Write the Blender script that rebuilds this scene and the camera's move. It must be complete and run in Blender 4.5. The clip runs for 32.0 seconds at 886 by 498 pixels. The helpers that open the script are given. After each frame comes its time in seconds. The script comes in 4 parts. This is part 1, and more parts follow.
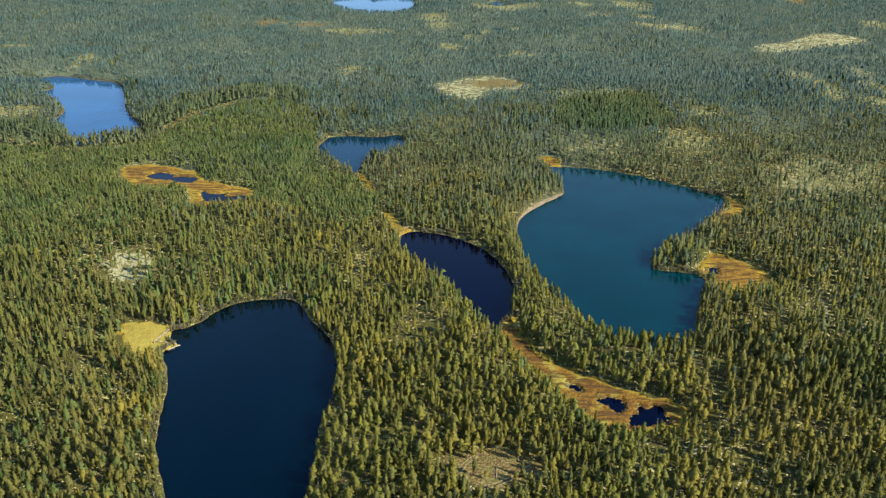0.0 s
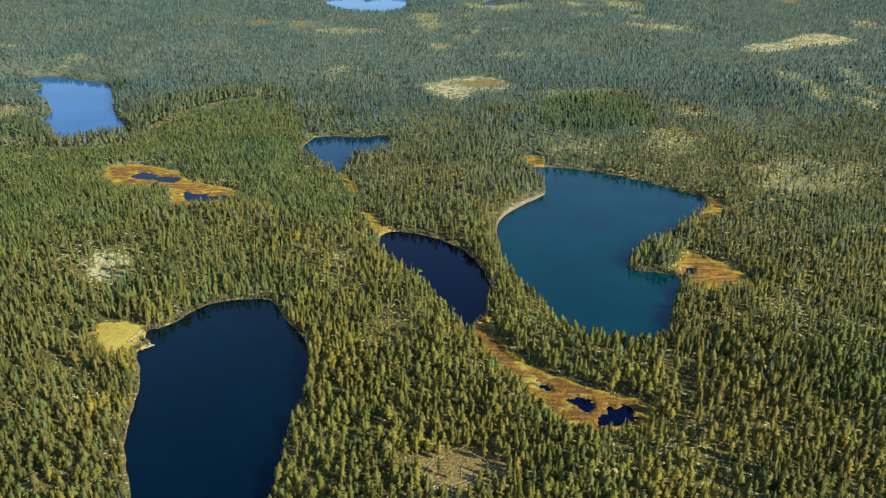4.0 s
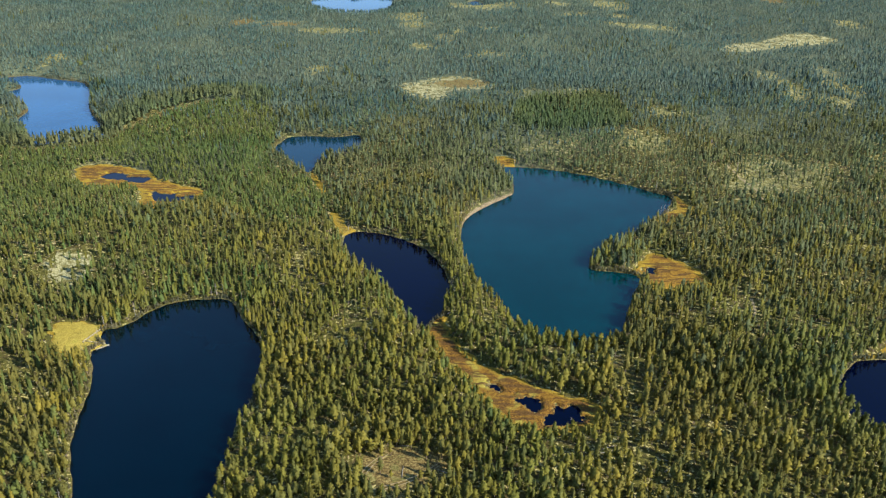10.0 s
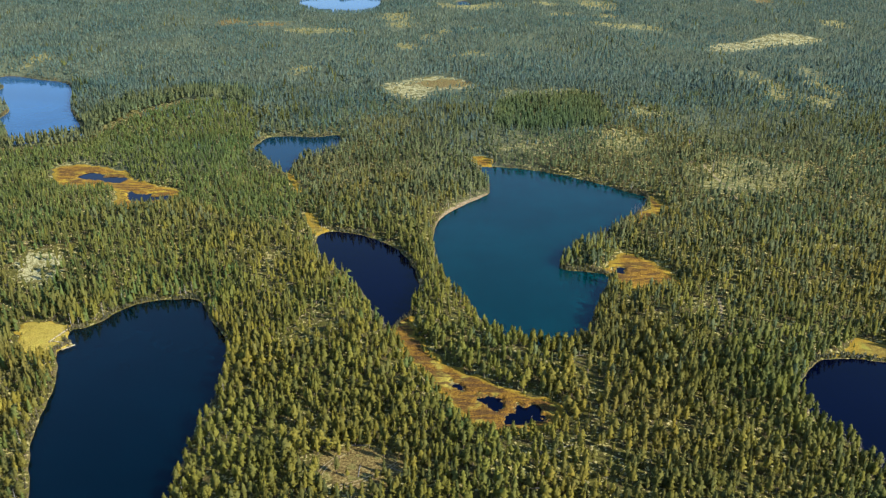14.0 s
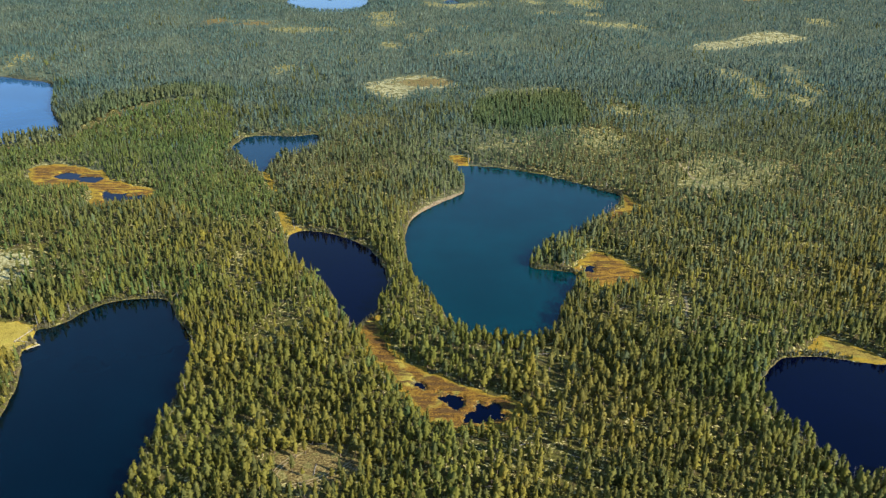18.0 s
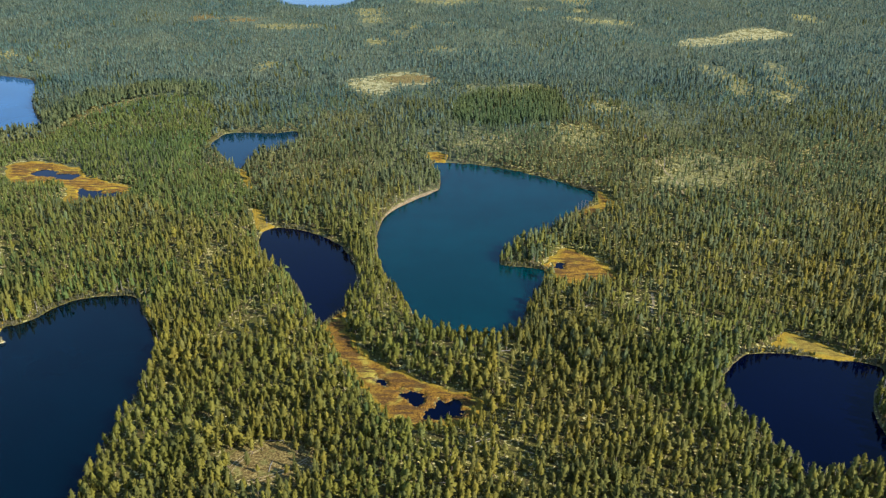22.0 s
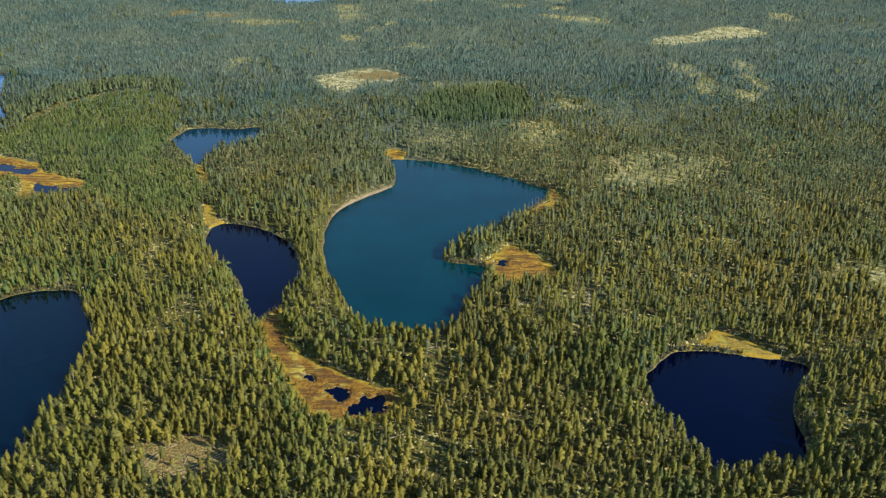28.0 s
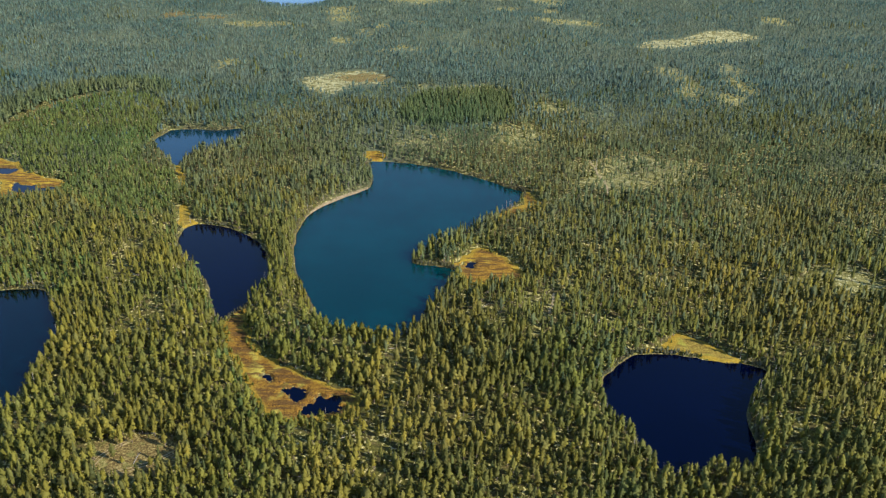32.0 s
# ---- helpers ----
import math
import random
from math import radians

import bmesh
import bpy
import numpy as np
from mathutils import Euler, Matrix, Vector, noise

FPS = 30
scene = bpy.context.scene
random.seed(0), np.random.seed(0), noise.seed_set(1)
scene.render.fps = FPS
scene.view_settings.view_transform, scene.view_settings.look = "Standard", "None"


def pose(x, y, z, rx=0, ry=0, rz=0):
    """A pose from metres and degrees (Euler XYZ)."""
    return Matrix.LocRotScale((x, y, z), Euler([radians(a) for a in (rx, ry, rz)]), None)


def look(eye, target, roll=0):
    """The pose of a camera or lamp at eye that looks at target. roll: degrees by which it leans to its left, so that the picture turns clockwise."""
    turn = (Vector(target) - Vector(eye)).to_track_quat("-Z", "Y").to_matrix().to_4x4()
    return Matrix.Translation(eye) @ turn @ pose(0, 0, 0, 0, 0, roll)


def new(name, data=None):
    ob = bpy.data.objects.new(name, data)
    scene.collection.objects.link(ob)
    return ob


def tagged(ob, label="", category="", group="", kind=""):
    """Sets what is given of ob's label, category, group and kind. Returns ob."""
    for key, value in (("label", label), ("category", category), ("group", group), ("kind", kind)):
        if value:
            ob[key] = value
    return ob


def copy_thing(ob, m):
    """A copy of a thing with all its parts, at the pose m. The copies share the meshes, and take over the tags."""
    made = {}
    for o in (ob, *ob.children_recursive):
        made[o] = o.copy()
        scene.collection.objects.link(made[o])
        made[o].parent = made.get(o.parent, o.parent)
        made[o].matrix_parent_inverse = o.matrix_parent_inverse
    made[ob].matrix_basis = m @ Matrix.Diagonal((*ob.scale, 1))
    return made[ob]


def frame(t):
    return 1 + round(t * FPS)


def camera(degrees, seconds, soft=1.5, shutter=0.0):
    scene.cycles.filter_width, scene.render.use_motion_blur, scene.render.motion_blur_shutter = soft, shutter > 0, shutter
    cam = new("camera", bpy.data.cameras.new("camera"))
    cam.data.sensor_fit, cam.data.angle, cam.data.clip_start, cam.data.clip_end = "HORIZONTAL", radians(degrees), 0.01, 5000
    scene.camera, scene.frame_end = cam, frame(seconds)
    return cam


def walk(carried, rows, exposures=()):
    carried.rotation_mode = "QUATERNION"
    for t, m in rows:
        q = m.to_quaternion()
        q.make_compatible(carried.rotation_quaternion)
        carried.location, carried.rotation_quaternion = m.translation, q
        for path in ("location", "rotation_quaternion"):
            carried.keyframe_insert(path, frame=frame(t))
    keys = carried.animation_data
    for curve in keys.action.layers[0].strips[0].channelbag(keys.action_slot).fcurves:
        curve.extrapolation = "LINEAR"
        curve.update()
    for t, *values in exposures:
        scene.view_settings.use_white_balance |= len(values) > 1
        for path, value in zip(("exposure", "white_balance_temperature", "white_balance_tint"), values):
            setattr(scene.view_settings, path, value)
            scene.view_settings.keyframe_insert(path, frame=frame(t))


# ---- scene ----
cam = camera(56, 32.0, soft=1.25)
PATH = [
    (0, look((0.00, 0.00, 200.00), (0.00, 271.80, 73.01), -0.026)),

    (3, look((9.46, -0.67, 200.63), (9.12, 271.05, 73.48), -0.035)),

    (6, look((19.11, -1.19, 201.16), (18.83, 270.46, 73.87), -0.037)),

    (9, look((29.41, -1.60, 201.65), (29.36, 269.99, 74.22), -0.017)),

    (12, look((40.52, -2.28, 201.97), (40.97, 269.29, 74.50), 0.030)),

    (14, look((48.03, -2.69, 202.15), (48.76, 268.87, 74.65), -0.003)),

    (17, look((59.76, -3.29, 202.45), (60.92, 268.15, 74.71), -0.063)),

    (19, look((67.28, -3.51, 202.69), (68.82, 267.74, 74.54), -0.079)),

    (21, look((75.21, -3.84, 202.97), (76.83, 267.12, 74.21), -0.101)),

    (23, look((83.89, -4.23, 203.29), (85.54, 266.40, 73.85), -0.045)),

    (25, look((93.93, -4.96, 203.85), (95.71, 265.35, 73.75), 0.034)),

    (28, look((110.31, -6.36, 204.81), (111.93, 263.79, 74.36), 0.234)),

    (30, look((120.86, -7.22, 205.25), (121.86, 263.01, 74.97), 0.333)),

    (32, look((130.78, -8.12, 205.43), (130.22, 262.41, 75.77), 0.434)),

]
walk(cam, PATH, exposures=[(0.0, 0.67), (20.0, 0.64), (32.0, 0.61)])

# ---- light: a clear early-autumn day, sun from the east, a little behind the viewer ----
SUN_AZ, SUN_EL = math.atan2(0.88, -0.47), radians(33)      # azimuth from +y towards +x
world = bpy.data.worlds.new("sky")
scene.world = world
world.use_nodes = True
sky = world.node_tree.nodes.new("ShaderNodeTexSky")
sky.sky_type, sky.sun_disc = "NISHITA", False
sky.sun_elevation, sky.sun_rotation = SUN_EL, SUN_AZ
sky.air_density, sky.dust_density, sky.ozone_density = 1.0, 0.25, 4.0
back = world.node_tree.nodes["Background"]
back.inputs["Strength"].default_value = 0.15
world.node_tree.links.new(sky.outputs[0], back.inputs[0])
sun_dir = Vector((math.sin(SUN_AZ) * math.cos(SUN_EL), math.cos(SUN_AZ) * math.cos(SUN_EL), math.sin(SUN_EL)))
sun = new("sun", bpy.data.lights.new("sun", "SUN"))
sun.data.energy, sun.data.angle, sun.data.color = 5.0, radians(0.55), (1.0, 0.93, 0.80)
sun.matrix_world = look(tuple(sun_dir * 500), (0, 0, 0))


# ---- materials ----
class Mat:
    """A node material with a Principled shader and a few shorthands."""

    def __init__(self, name, rough=0.8, spec=0.3):
        self.m = bpy.data.materials.new(name)
        self.m.use_nodes = True
        self.t = self.m.node_tree
        self.p = self.t.nodes["Principled BSDF"]
        self.p.inputs["Roughness"].default_value = rough
        self.p.inputs["Specular IOR Level"].default_value = spec

    def node(self, kind, **ins):
        n = self.t.nodes.new(kind)
        for k, v in ins.items():
            n.inputs[k.replace("_", " ")].default_value = v
        return n

    def link(self, a, b):
        self.t.links.new(a, b)

    def place(self):
        return self.node("ShaderNodeNewGeometry").outputs["Position"]

    def noise(self, scale, detail=3.0, rough=0.55):
        n = self.node("ShaderNodeTexNoise", Scale=scale, Detail=detail, Roughness=rough)
        self.link(self.place(), n.inputs["Vector"])
        return n.outputs["Fac"]

    def ramp(self, fac, stops):
        n = self.t.nodes.new("ShaderNodeValToRGB")
        el = n.color_ramp.elements
        while len(el) < len(stops):
            el.new(0.5)
        for e, (pos, col) in zip(el, stops):
            e.position = pos
            e.color = (*col, 1) if len(col) == 3 else col
        self.link(fac, n.inputs[0])
        return n.outputs["Color"]

    def step(self, value, lo, hi):
        n = self.t.nodes.new("ShaderNodeMapRange")
        n.interpolation_type = "SMOOTHSTEP"
        n.inputs["From Min"].default_value, n.inputs["From Max"].default_value = lo, hi
        self.link(value, n.inputs["Value"])
        return n.outputs["Result"]

    def math(self, op, a, b):
        n = self.t.nodes.new("ShaderNodeMath")
        n.operation = op
        for i, v in enumerate((a, b)):
            if isinstance(v, (int, float)):
                n.inputs[i].default_value = v
            else:
                self.link(v, n.inputs[i])
        return n.outputs[0]

    def mix(self, fac, a, b, mode="MIX"):
        n = self.t.nodes.new("ShaderNodeMix")
        n.data_type, n.blend_type = "RGBA", mode
        for i, v in ((0, fac), (6, a), (7, b)):
            if isinstance(v, (int, float)):
                n.inputs[i].default_value = v
            elif isinstance(v, tuple):
                n.inputs[i].default_value = (*v, 1)
            else:
                self.link(v, n.inputs[i])
        return n.outputs[2]

    def attr(self, name):
        n = self.t.nodes.new("ShaderNodeAttribute")
        n.attribute_name = name
        return n.outputs["Fac"]

    def island(self):
        return self.node("ShaderNodeNewGeometry").outputs["Random Per Island"]

    def base(self, col):
        if isinstance(col, tuple):
            self.p.inputs["Base Color"].default_value = (*col, 1)
        else:
            self.link(col, self.p.inputs["Base Color"])
        return self

    def bump(self, h, dist, strength=1.0):
        n = self.node("ShaderNodeBump", Strength=strength, Distance=dist)
        self.link(h, n.inputs["Height"])
        self.link(n.outputs[0], self.p.inputs["Normal"])
        return self


def foliage(name, dark, mid, light, grey=0.0):
    m = Mat(name, 0.75, 0.25)
    stand = m.ramp(m.noise(0.07, 2.0), [(0.33, dark), (0.50, mid), (0.68, light)])
    clump = m.ramp(m.island(), [(0.0, (0.88, 0.89, 0.88)), (0.5, (1.0, 1.0, 1.0)), (1.0, (1.10, 1.10, 1.08))])
    col = m.mix(1.0, stand, clump, "MULTIPLY")
    tree = m.ramp(m.attr("tone"), [(0.0, (0.78, 0.80, 0.92)), (0.45, (0.98, 0.98, 1.0)), (0.9, (1.13, 1.11, 1.03)), (1.0, (1.10, 1.02, 1.0))])
    col = m.mix(1.0, col, tree, "MULTIPLY")
    wide = m.ramp(m.noise(0.012, 2.0), [(0.34, (0.80, 0.94, 0.94)), (0.66, (1.18, 1.07, 0.92))])
    col = m.mix(1.0, col, wide, "MULTIPLY")
    m.base(col)
    thin = m.node("ShaderNodeBsdfTranslucent")
    m.link(col, thin.inputs["Color"])
    both = m.node("ShaderNodeMixShader")
    both.inputs[0].default_value = 0.48
    m.link(m.p.outputs[0], both.inputs[1])
    m.link(thin.outputs[0], both.inputs[2])
    m.link(both.outputs[0], m.t.nodes["Material Output"].inputs["Surface"])
    return m.m


PINE = foliage("pine_needles", (0.178, 0.168, 0.032), (0.246, 0.228, 0.044), (0.29, 0.264, 0.054))
# green needles with a little distance haze tinted into the colour
HAZED_PINE = foliage("hazed_needles", (0.112, 0.138, 0.062), (0.16, 0.19, 0.088), (0.2, 0.226, 0.106))
SPRUCE = foliage("spruce_needles", (0.094, 0.11, 0.036), (0.134, 0.15, 0.048), (0.17, 0.182, 0.06))
# distance haze put into the needle colour of the far pines as blue
FAR_HAZE_PINE = foliage("far_haze_needles", (0.092, 0.144, 0.118), (0.132, 0.195, 0.162), (0.168, 0.232, 0.19))
OLIVE_PINE = foliage("olive_pine_needles", (0.142, 0.142, 0.036), (0.198, 0.196, 0.052), (0.242, 0.232, 0.064))
YOUNG = foliage("young_pine_needles", (0.108, 0.15, 0.044), (0.158, 0.204, 0.06), (0.2, 0.24, 0.074))
PLANTED = foliage("planted_conifer_needles", (0.092, 0.13, 0.05), (0.132, 0.174, 0.07), (0.168, 0.206, 0.086))
SAPLING = foliage("sapling_needles", (0.08, 0.092, 0.024), (0.135, 0.145, 0.036), (0.20, 0.19, 0.05))
SHRUB = foliage("shore_shrub_twigs", (0.10, 0.095, 0.055), (0.17, 0.155, 0.085), (0.24, 0.215, 0.12))


def bark_material():
    m = Mat("bark", 0.9, 0.2)
    m.base(m.ramp(m.noise(1.3, 4.0), [(0.3, (0.12, 0.095, 0.075)), (0.55, (0.21, 0.165, 0.125)), (0.75, (0.30, 0.20, 0.12))]))
    return m.m


def deadwood_material():
    m = Mat("weathered_wood", 0.85, 0.2)
    m.base(m.ramp(m.noise(3.0, 4.0), [(0.3, (0.15, 0.135, 0.12)), (0.7, (0.38, 0.35, 0.31))]))
    return m.m


BARK, DEADWOOD = bark_material(), deadwood_material()


def ground_material():
    m = Mat("forest_floor", 0.95, 0.15)
    fine, mid, wide = m.noise(1.1, 5.0, 0.65), m.noise(0.22, 4.0), m.noise(0.03, 3.0)
    heath = m.ramp(fine, [(0.30, (0.034, 0.030, 0.012)), (0.50, (0.082, 0.068, 0.024)), (0.70, (0.165, 0.132, 0.048))])
    moss = m.ramp(fine, [(0.30, (0.044, 0.044, 0.011)), (0.55, (0.112, 0.106, 0.024)), (0.75, (0.205, 0.185, 0.052))])
    col = m.mix(m.step(mid, 0.40, 0.54), heath, moss)
    lichen = m.ramp(fine, [(0.30, (0.13, 0.105, 0.030)), (0.52, (0.36, 0.31, 0.11)), (0.72, (0.66, 0.58, 0.29))])
    spots = m.math("ADD", m.math("MULTIPLY", m.noise(0.55, 3.0), 0.8), m.math("ADD", m.math("MULTIPLY", mid, 0.2), m.math("MULTIPLY", wide, 0.25)))
    col = m.mix(m.step(spots, 0.685, 0.720), col, lichen)
    # haze over the distant floor, mixed into its colour as dull blue-green
    haze_floor = m.ramp(fine, [(0.32, (0.060, 0.078, 0.046)), (0.55, (0.115, 0.142, 0.088)), (0.75, (0.17, 0.195, 0.125))])
    col = m.mix(m.math("MULTIPLY", m.attr("haze_floor"), 0.9), col, haze_floor)
    # open lichen heath, clear-felled ground, sand
    edge = m.math("ADD", m.attr("open_d"), m.math("MULTIPLY", m.math("SUBTRACT", mid, 0.5), 24.0))
    bright = m.ramp(fine, [(0.32, (0.15, 0.140, 0.055)), (0.50, (0.36, 0.34, 0.16)), (0.68, (0.58, 0.54, 0.32))])
    grass = m.ramp(fine, [(0.30, (0.10, 0.098, 0.030)), (0.52, (0.22, 0.205, 0.070)), (0.72, (0.38, 0.345, 0.14))])
    inner = m.mix(m.step(m.noise(0.16, 4.0, 0.7), 0.46, 0.56), bright, m.mix(0.4, grass, heath))
    col = m.mix(m.step(edge, -1.0, 3.0), inner, col)
    edge = m.math("ADD", m.attr("patch_d"), m.math("ADD", m.math("MULTIPLY", m.math("SUBTRACT", mid, 0.5), 60.0), m.math("MULTIPLY", m.math("SUBTRACT", wide, 0.5), 60.0)))
    col = m.mix(m.step(edge, -6.0, 5.0), m.mix(m.step(m.noise(0.40, 4.0, 0.7), 0.51, 0.62), m.mix(m.step(mid, 0.5, 0.6), grass, moss), bright), col)
    edge = m.math("ADD", m.attr("felled_d"), m.math("MULTIPLY", m.math("SUBTRACT", m.noise(0.12, 4.0), 0.5), 30.0))
    slash = m.ramp(fine, [(0.34, (0.06, 0.040, 0.014)), (0.5, (0.165, 0.118, 0.040)), (0.66, (0.36, 0.29, 0.11))])
    col = m.mix(m.step(edge, -2.0, 3.0), m.mix(m.step(mid, 0.52, 0.62), slash, m.mix(0.28, moss, lichen)), col)
    sand = m.ramp(m.noise(0.9, 5.0, 0.75), [(0.32, (0.10, 0.075, 0.040)), (0.48, (0.24, 0.185, 0.105)), (0.60, (0.38, 0.30, 0.19)), (0.72, (0.50, 0.44, 0.33))])
    rim = m.math("ADD", m.attr("lake_d"), m.math("MULTIPLY", m.math("SUBTRACT", mid, 0.5), 6.0))
    bank = m.ramp(fine, [(0.3, (0.06, 0.050, 0.022)), (0.55, (0.16, 0.130, 0.050)), (0.75, (0.32, 0.27, 0.14))])
    col = m.mix(m.step(rim, 0.0, 0.8), bank, col)
    edge = m.math("ADD", m.attr("sand_d"), m.math("ADD", 0.5, m.math("MULTIPLY", m.math("SUBTRACT", m.noise(0.5, 4.0, 0.7), 0.5), 7.0)))
    col = m.mix(m.step(edge, -0.9, 0.2), sand, col)
    mud = m.ramp(fine, [(0.3, (0.03, 0.03, 0.02)), (0.7, (0.08, 0.07, 0.045))])
    col = m.mix(m.step(m.attr("lake_d"), -0.8, 0.1), mud, col)
    m.base(col).bump(fine, 0.5, 0.8)
    return m.m


def bog_material(name, a, b, c, d, sedge=(0.24, 0.20, 0.035), drift=(0.56, 0.66), ring=(1.2, 3.6), strung=0.9):
    m = Mat(name, 0.9, 0.2)
    fine, mid, wide = m.noise(1.6, 5.0, 0.68), m.noise(0.55, 3.0), m.noise(0.09, 2.0)
    f = m.math("ADD", m.math("MULTIPLY", fine, 0.65), m.math("ADD", m.math("MULTIPLY", mid, 0.2), m.math("MULTIPLY", wide, 0.15)))
    col = m.ramp(f, [(0.36, a), (0.46, b), (0.54, c), (0.66, d)])
    col = m.mix(m.step(wide, *drift), col, m.mix(m.step(fine, 0.35, 0.65), sedge, tuple(1.7 * v for v in sedge)))
    lay = m.t.nodes.new("ShaderNodeMapping")
    lay.inputs["Rotation"].default_value = (0, 0, radians(58))
    lay.inputs["Scale"].default_value = (0.07, 0.42, 0.2)
    m.link(m.place(), lay.inputs["Vector"])
    strings = m.node("ShaderNodeTexNoise", Scale=1.0, Detail=4.0, Roughness=0.6)
    m.link(lay.outputs[0], strings.inputs["Vector"])
    peat = m.ramp(fine, [(0.35, (0.045, 0.022, 0.008)), (0.65, (0.15, 0.080, 0.022))])
    col = m.mix(m.math("MULTIPLY", m.step(strings.outputs["Fac"], 0.48, 0.56), strung), col, peat)
    rim = m.math("ADD", m.attr("edge_d"), m.math("MULTIPLY", m.math("SUBTRACT", mid, 0.5), 5.0))
    col = m.mix(m.step(rim, *ring), m.ramp(fine, [(0.3, (0.20, 0.128, 0.013)), (0.55, (0.33, 0.225, 0.026)), (0.75, (0.44, 0.32, 0.055))]), col)
    m.base(col).bump(fine, 0.4, 0.8)
    return m.m


ORANGE = bog_material("orange_bog_moss", (0.040, 0.017, 0.006), (0.138, 0.068, 0.011), (0.255, 0.140, 0.018), (0.36, 0.22, 0.034), drift=(0.54, 0.66), ring=(0.8, 3.6))
OCHRE = bog_material("ochre_bog_moss", (0.085, 0.040, 0.007), (0.20, 0.105, 0.013), (0.32, 0.180, 0.022), (0.43, 0.27, 0.040), sedge=(0.27, 0.185, 0.018), drift=(0.52, 0.62), ring=(1.0, 4.0))
FEN = bog_material("ochre_sedge", (0.10, 0.062, 0.014), (0.20, 0.140, 0.026), (0.30, 0.225, 0.040), (0.40, 0.31, 0.075), sedge=(0.20, 0.185, 0.030), strung=0.35)
SEDGE = bog_material("yellow_sedge", (0.16, 0.120, 0.022), (0.33, 0.260, 0.042), (0.44, 0.345, 0.060), (0.54, 0.43, 0.12), sedge=(0.28, 0.24, 0.038), ring=(-0.2, 1.2), strung=0.12)


def water_material(name, col, rough=0.03, ripple=0.03, cloudy=0.0, gloss=0.5):
    """Dark depth under a smooth mirror, dulled here and there by a breath of wind. cloudy: how far light spreads below."""
    m = Mat(name, rough, gloss)
    m.p.inputs["IOR"].default_value = 1.33
    m.p.inputs["Specular Tint"].default_value = (0.03, 0.48, 1.0, 1)
    if cloudy:
        m.p.subsurface_method = "BURLEY"
        m.p.inputs["Subsurface Weight"].default_value = 1.0
        m.p.inputs["Subsurface Radius"].default_value = (1.0, 1.0, 1.0)
        m.p.inputs["Subsurface Scale"].default_value = cloudy
    deep = m.noise(0.02, 3.0)
    m.base(m.mix(m.step(deep, 0.3, 0.7), col, tuple(1.3 * v for v in col)))
    calm = m.step(m.noise(0.011, 2.0), 0.45, 0.62)
    m.link(m.math("ADD", m.math("MULTIPLY", calm, 0.07), rough), m.p.inputs["Roughness"])
    m.bump(m.noise(1.3, 3.0), ripple, 0.12)
    return m.m


TEAL = water_material("clear_teal_water", (0.0, 0.023, 0.029), cloudy=6.0)
NAVY = water_material("deep_navy_water", (0.0, 0.0046, 0.0092), cloudy=6.0, gloss=0.4)
BLACK = water_material("peat_dark_water", (0.0, 0.0008, 0.0085), gloss=0.28)
# base blue raised to carry sky reflection and haze on the distant lakes
HAZE_BLUE = water_material("far_haze_blue_water", (0.012, 0.066, 0.155))
TARN = water_material("tarn_blue_water", (0.0, 0.018, 0.034))

# ---- the plan: shorelines and open places, in metres, as corner points of smooth closed lines ----
LAKE_A = [(-119.5, 324.0), (-124.1, 328.9), (-126.3, 337.5), (-121.0, 340.1), (-114.9, 347.5), (-109.3, 358.0), (-99.8, 365.5), (-86.2, 367.9), (-74.7, 366.7), (-63.6, 348.2), (-55.5, 336.0), (-50.1, 323.3), (-46.6, 306.7), (-45.2, 283.2), (-48.1, 264.1), (-47.6, 243.6), (-46.6, 216.5), (-46.6, 196.7), (-63.2, 196.8), (-86.7, 204.0), (-96.6, 224.6), (-106.9, 249.5), (-111.0, 264.9), (-114.3, 287.7), (-122.6, 311.3), (-125.9, 319.7)]
LAKE_B = [(-25.1, 444.3), (-21.8, 450.8), (-14.3, 452.4), (-0.3, 448.1), (12.4, 439.1), (23.3, 426.7), (30.9, 410.5), (36.0, 389.2), (34.0, 368.0), (32.2, 353.3), (31.4, 350.0), (28.0, 347.4), (24.6, 338.5), (17.6, 346.0), (8.7, 371.5), (-4.1, 394.0), (-16.6, 411.5), (-22.8, 426.5)]
LAKE_C = [(76.5, 566.0), (92.8, 566.0), (120.1, 557.6), (148.7, 539.3), (171.3, 518.8), (181.6, 511.6), (181.8, 500.6), (171.4, 480.6), (161.7, 469.8), (148.4, 450.3), (129.3, 430.4), (117.6, 416.7), (114.6, 414.1), (113.2, 402.2), (125.4, 398.8), (135.3, 395.4), (137.3, 386.9), (130.1, 371.4), (122.2, 351.2), (116.8, 332.0), (108.8, 325.6), (97.6, 321.8), (88.5, 326.8), (79.3, 332.0), (68.4, 345.4), (60.4, 365.4), (51.6, 387.4), (44.5, 422.0), (44.7, 461.2), (50.9, 478.9), (64.3, 496.7), (77.8, 510.6), (80.8, 519.9), (80.1, 539.3), (76.6, 556.5)]
LAKE_D = [(199.0, 289.7), (202.1, 295.7), (210.7, 305.9), (218.6, 311.9), (230.2, 312.4), (241.1, 310.5), (251.2, 306.4), (261.0, 305.5), (269.8, 302.4), (272.7, 298.4), (267.2, 289.4), (260.3, 281.6), (255.4, 272.5), (252.5, 261.4), (251.4, 251.8), (248.6, 240.8), (242.0, 232.8), (233.8, 232.8), (226.4, 231.8), (219.8, 226.7), (216.0, 227.3), (211.0, 231.3), (208.1, 241.0), (205.2, 251.1), (199.0, 263.8), (196.2, 277.0)]
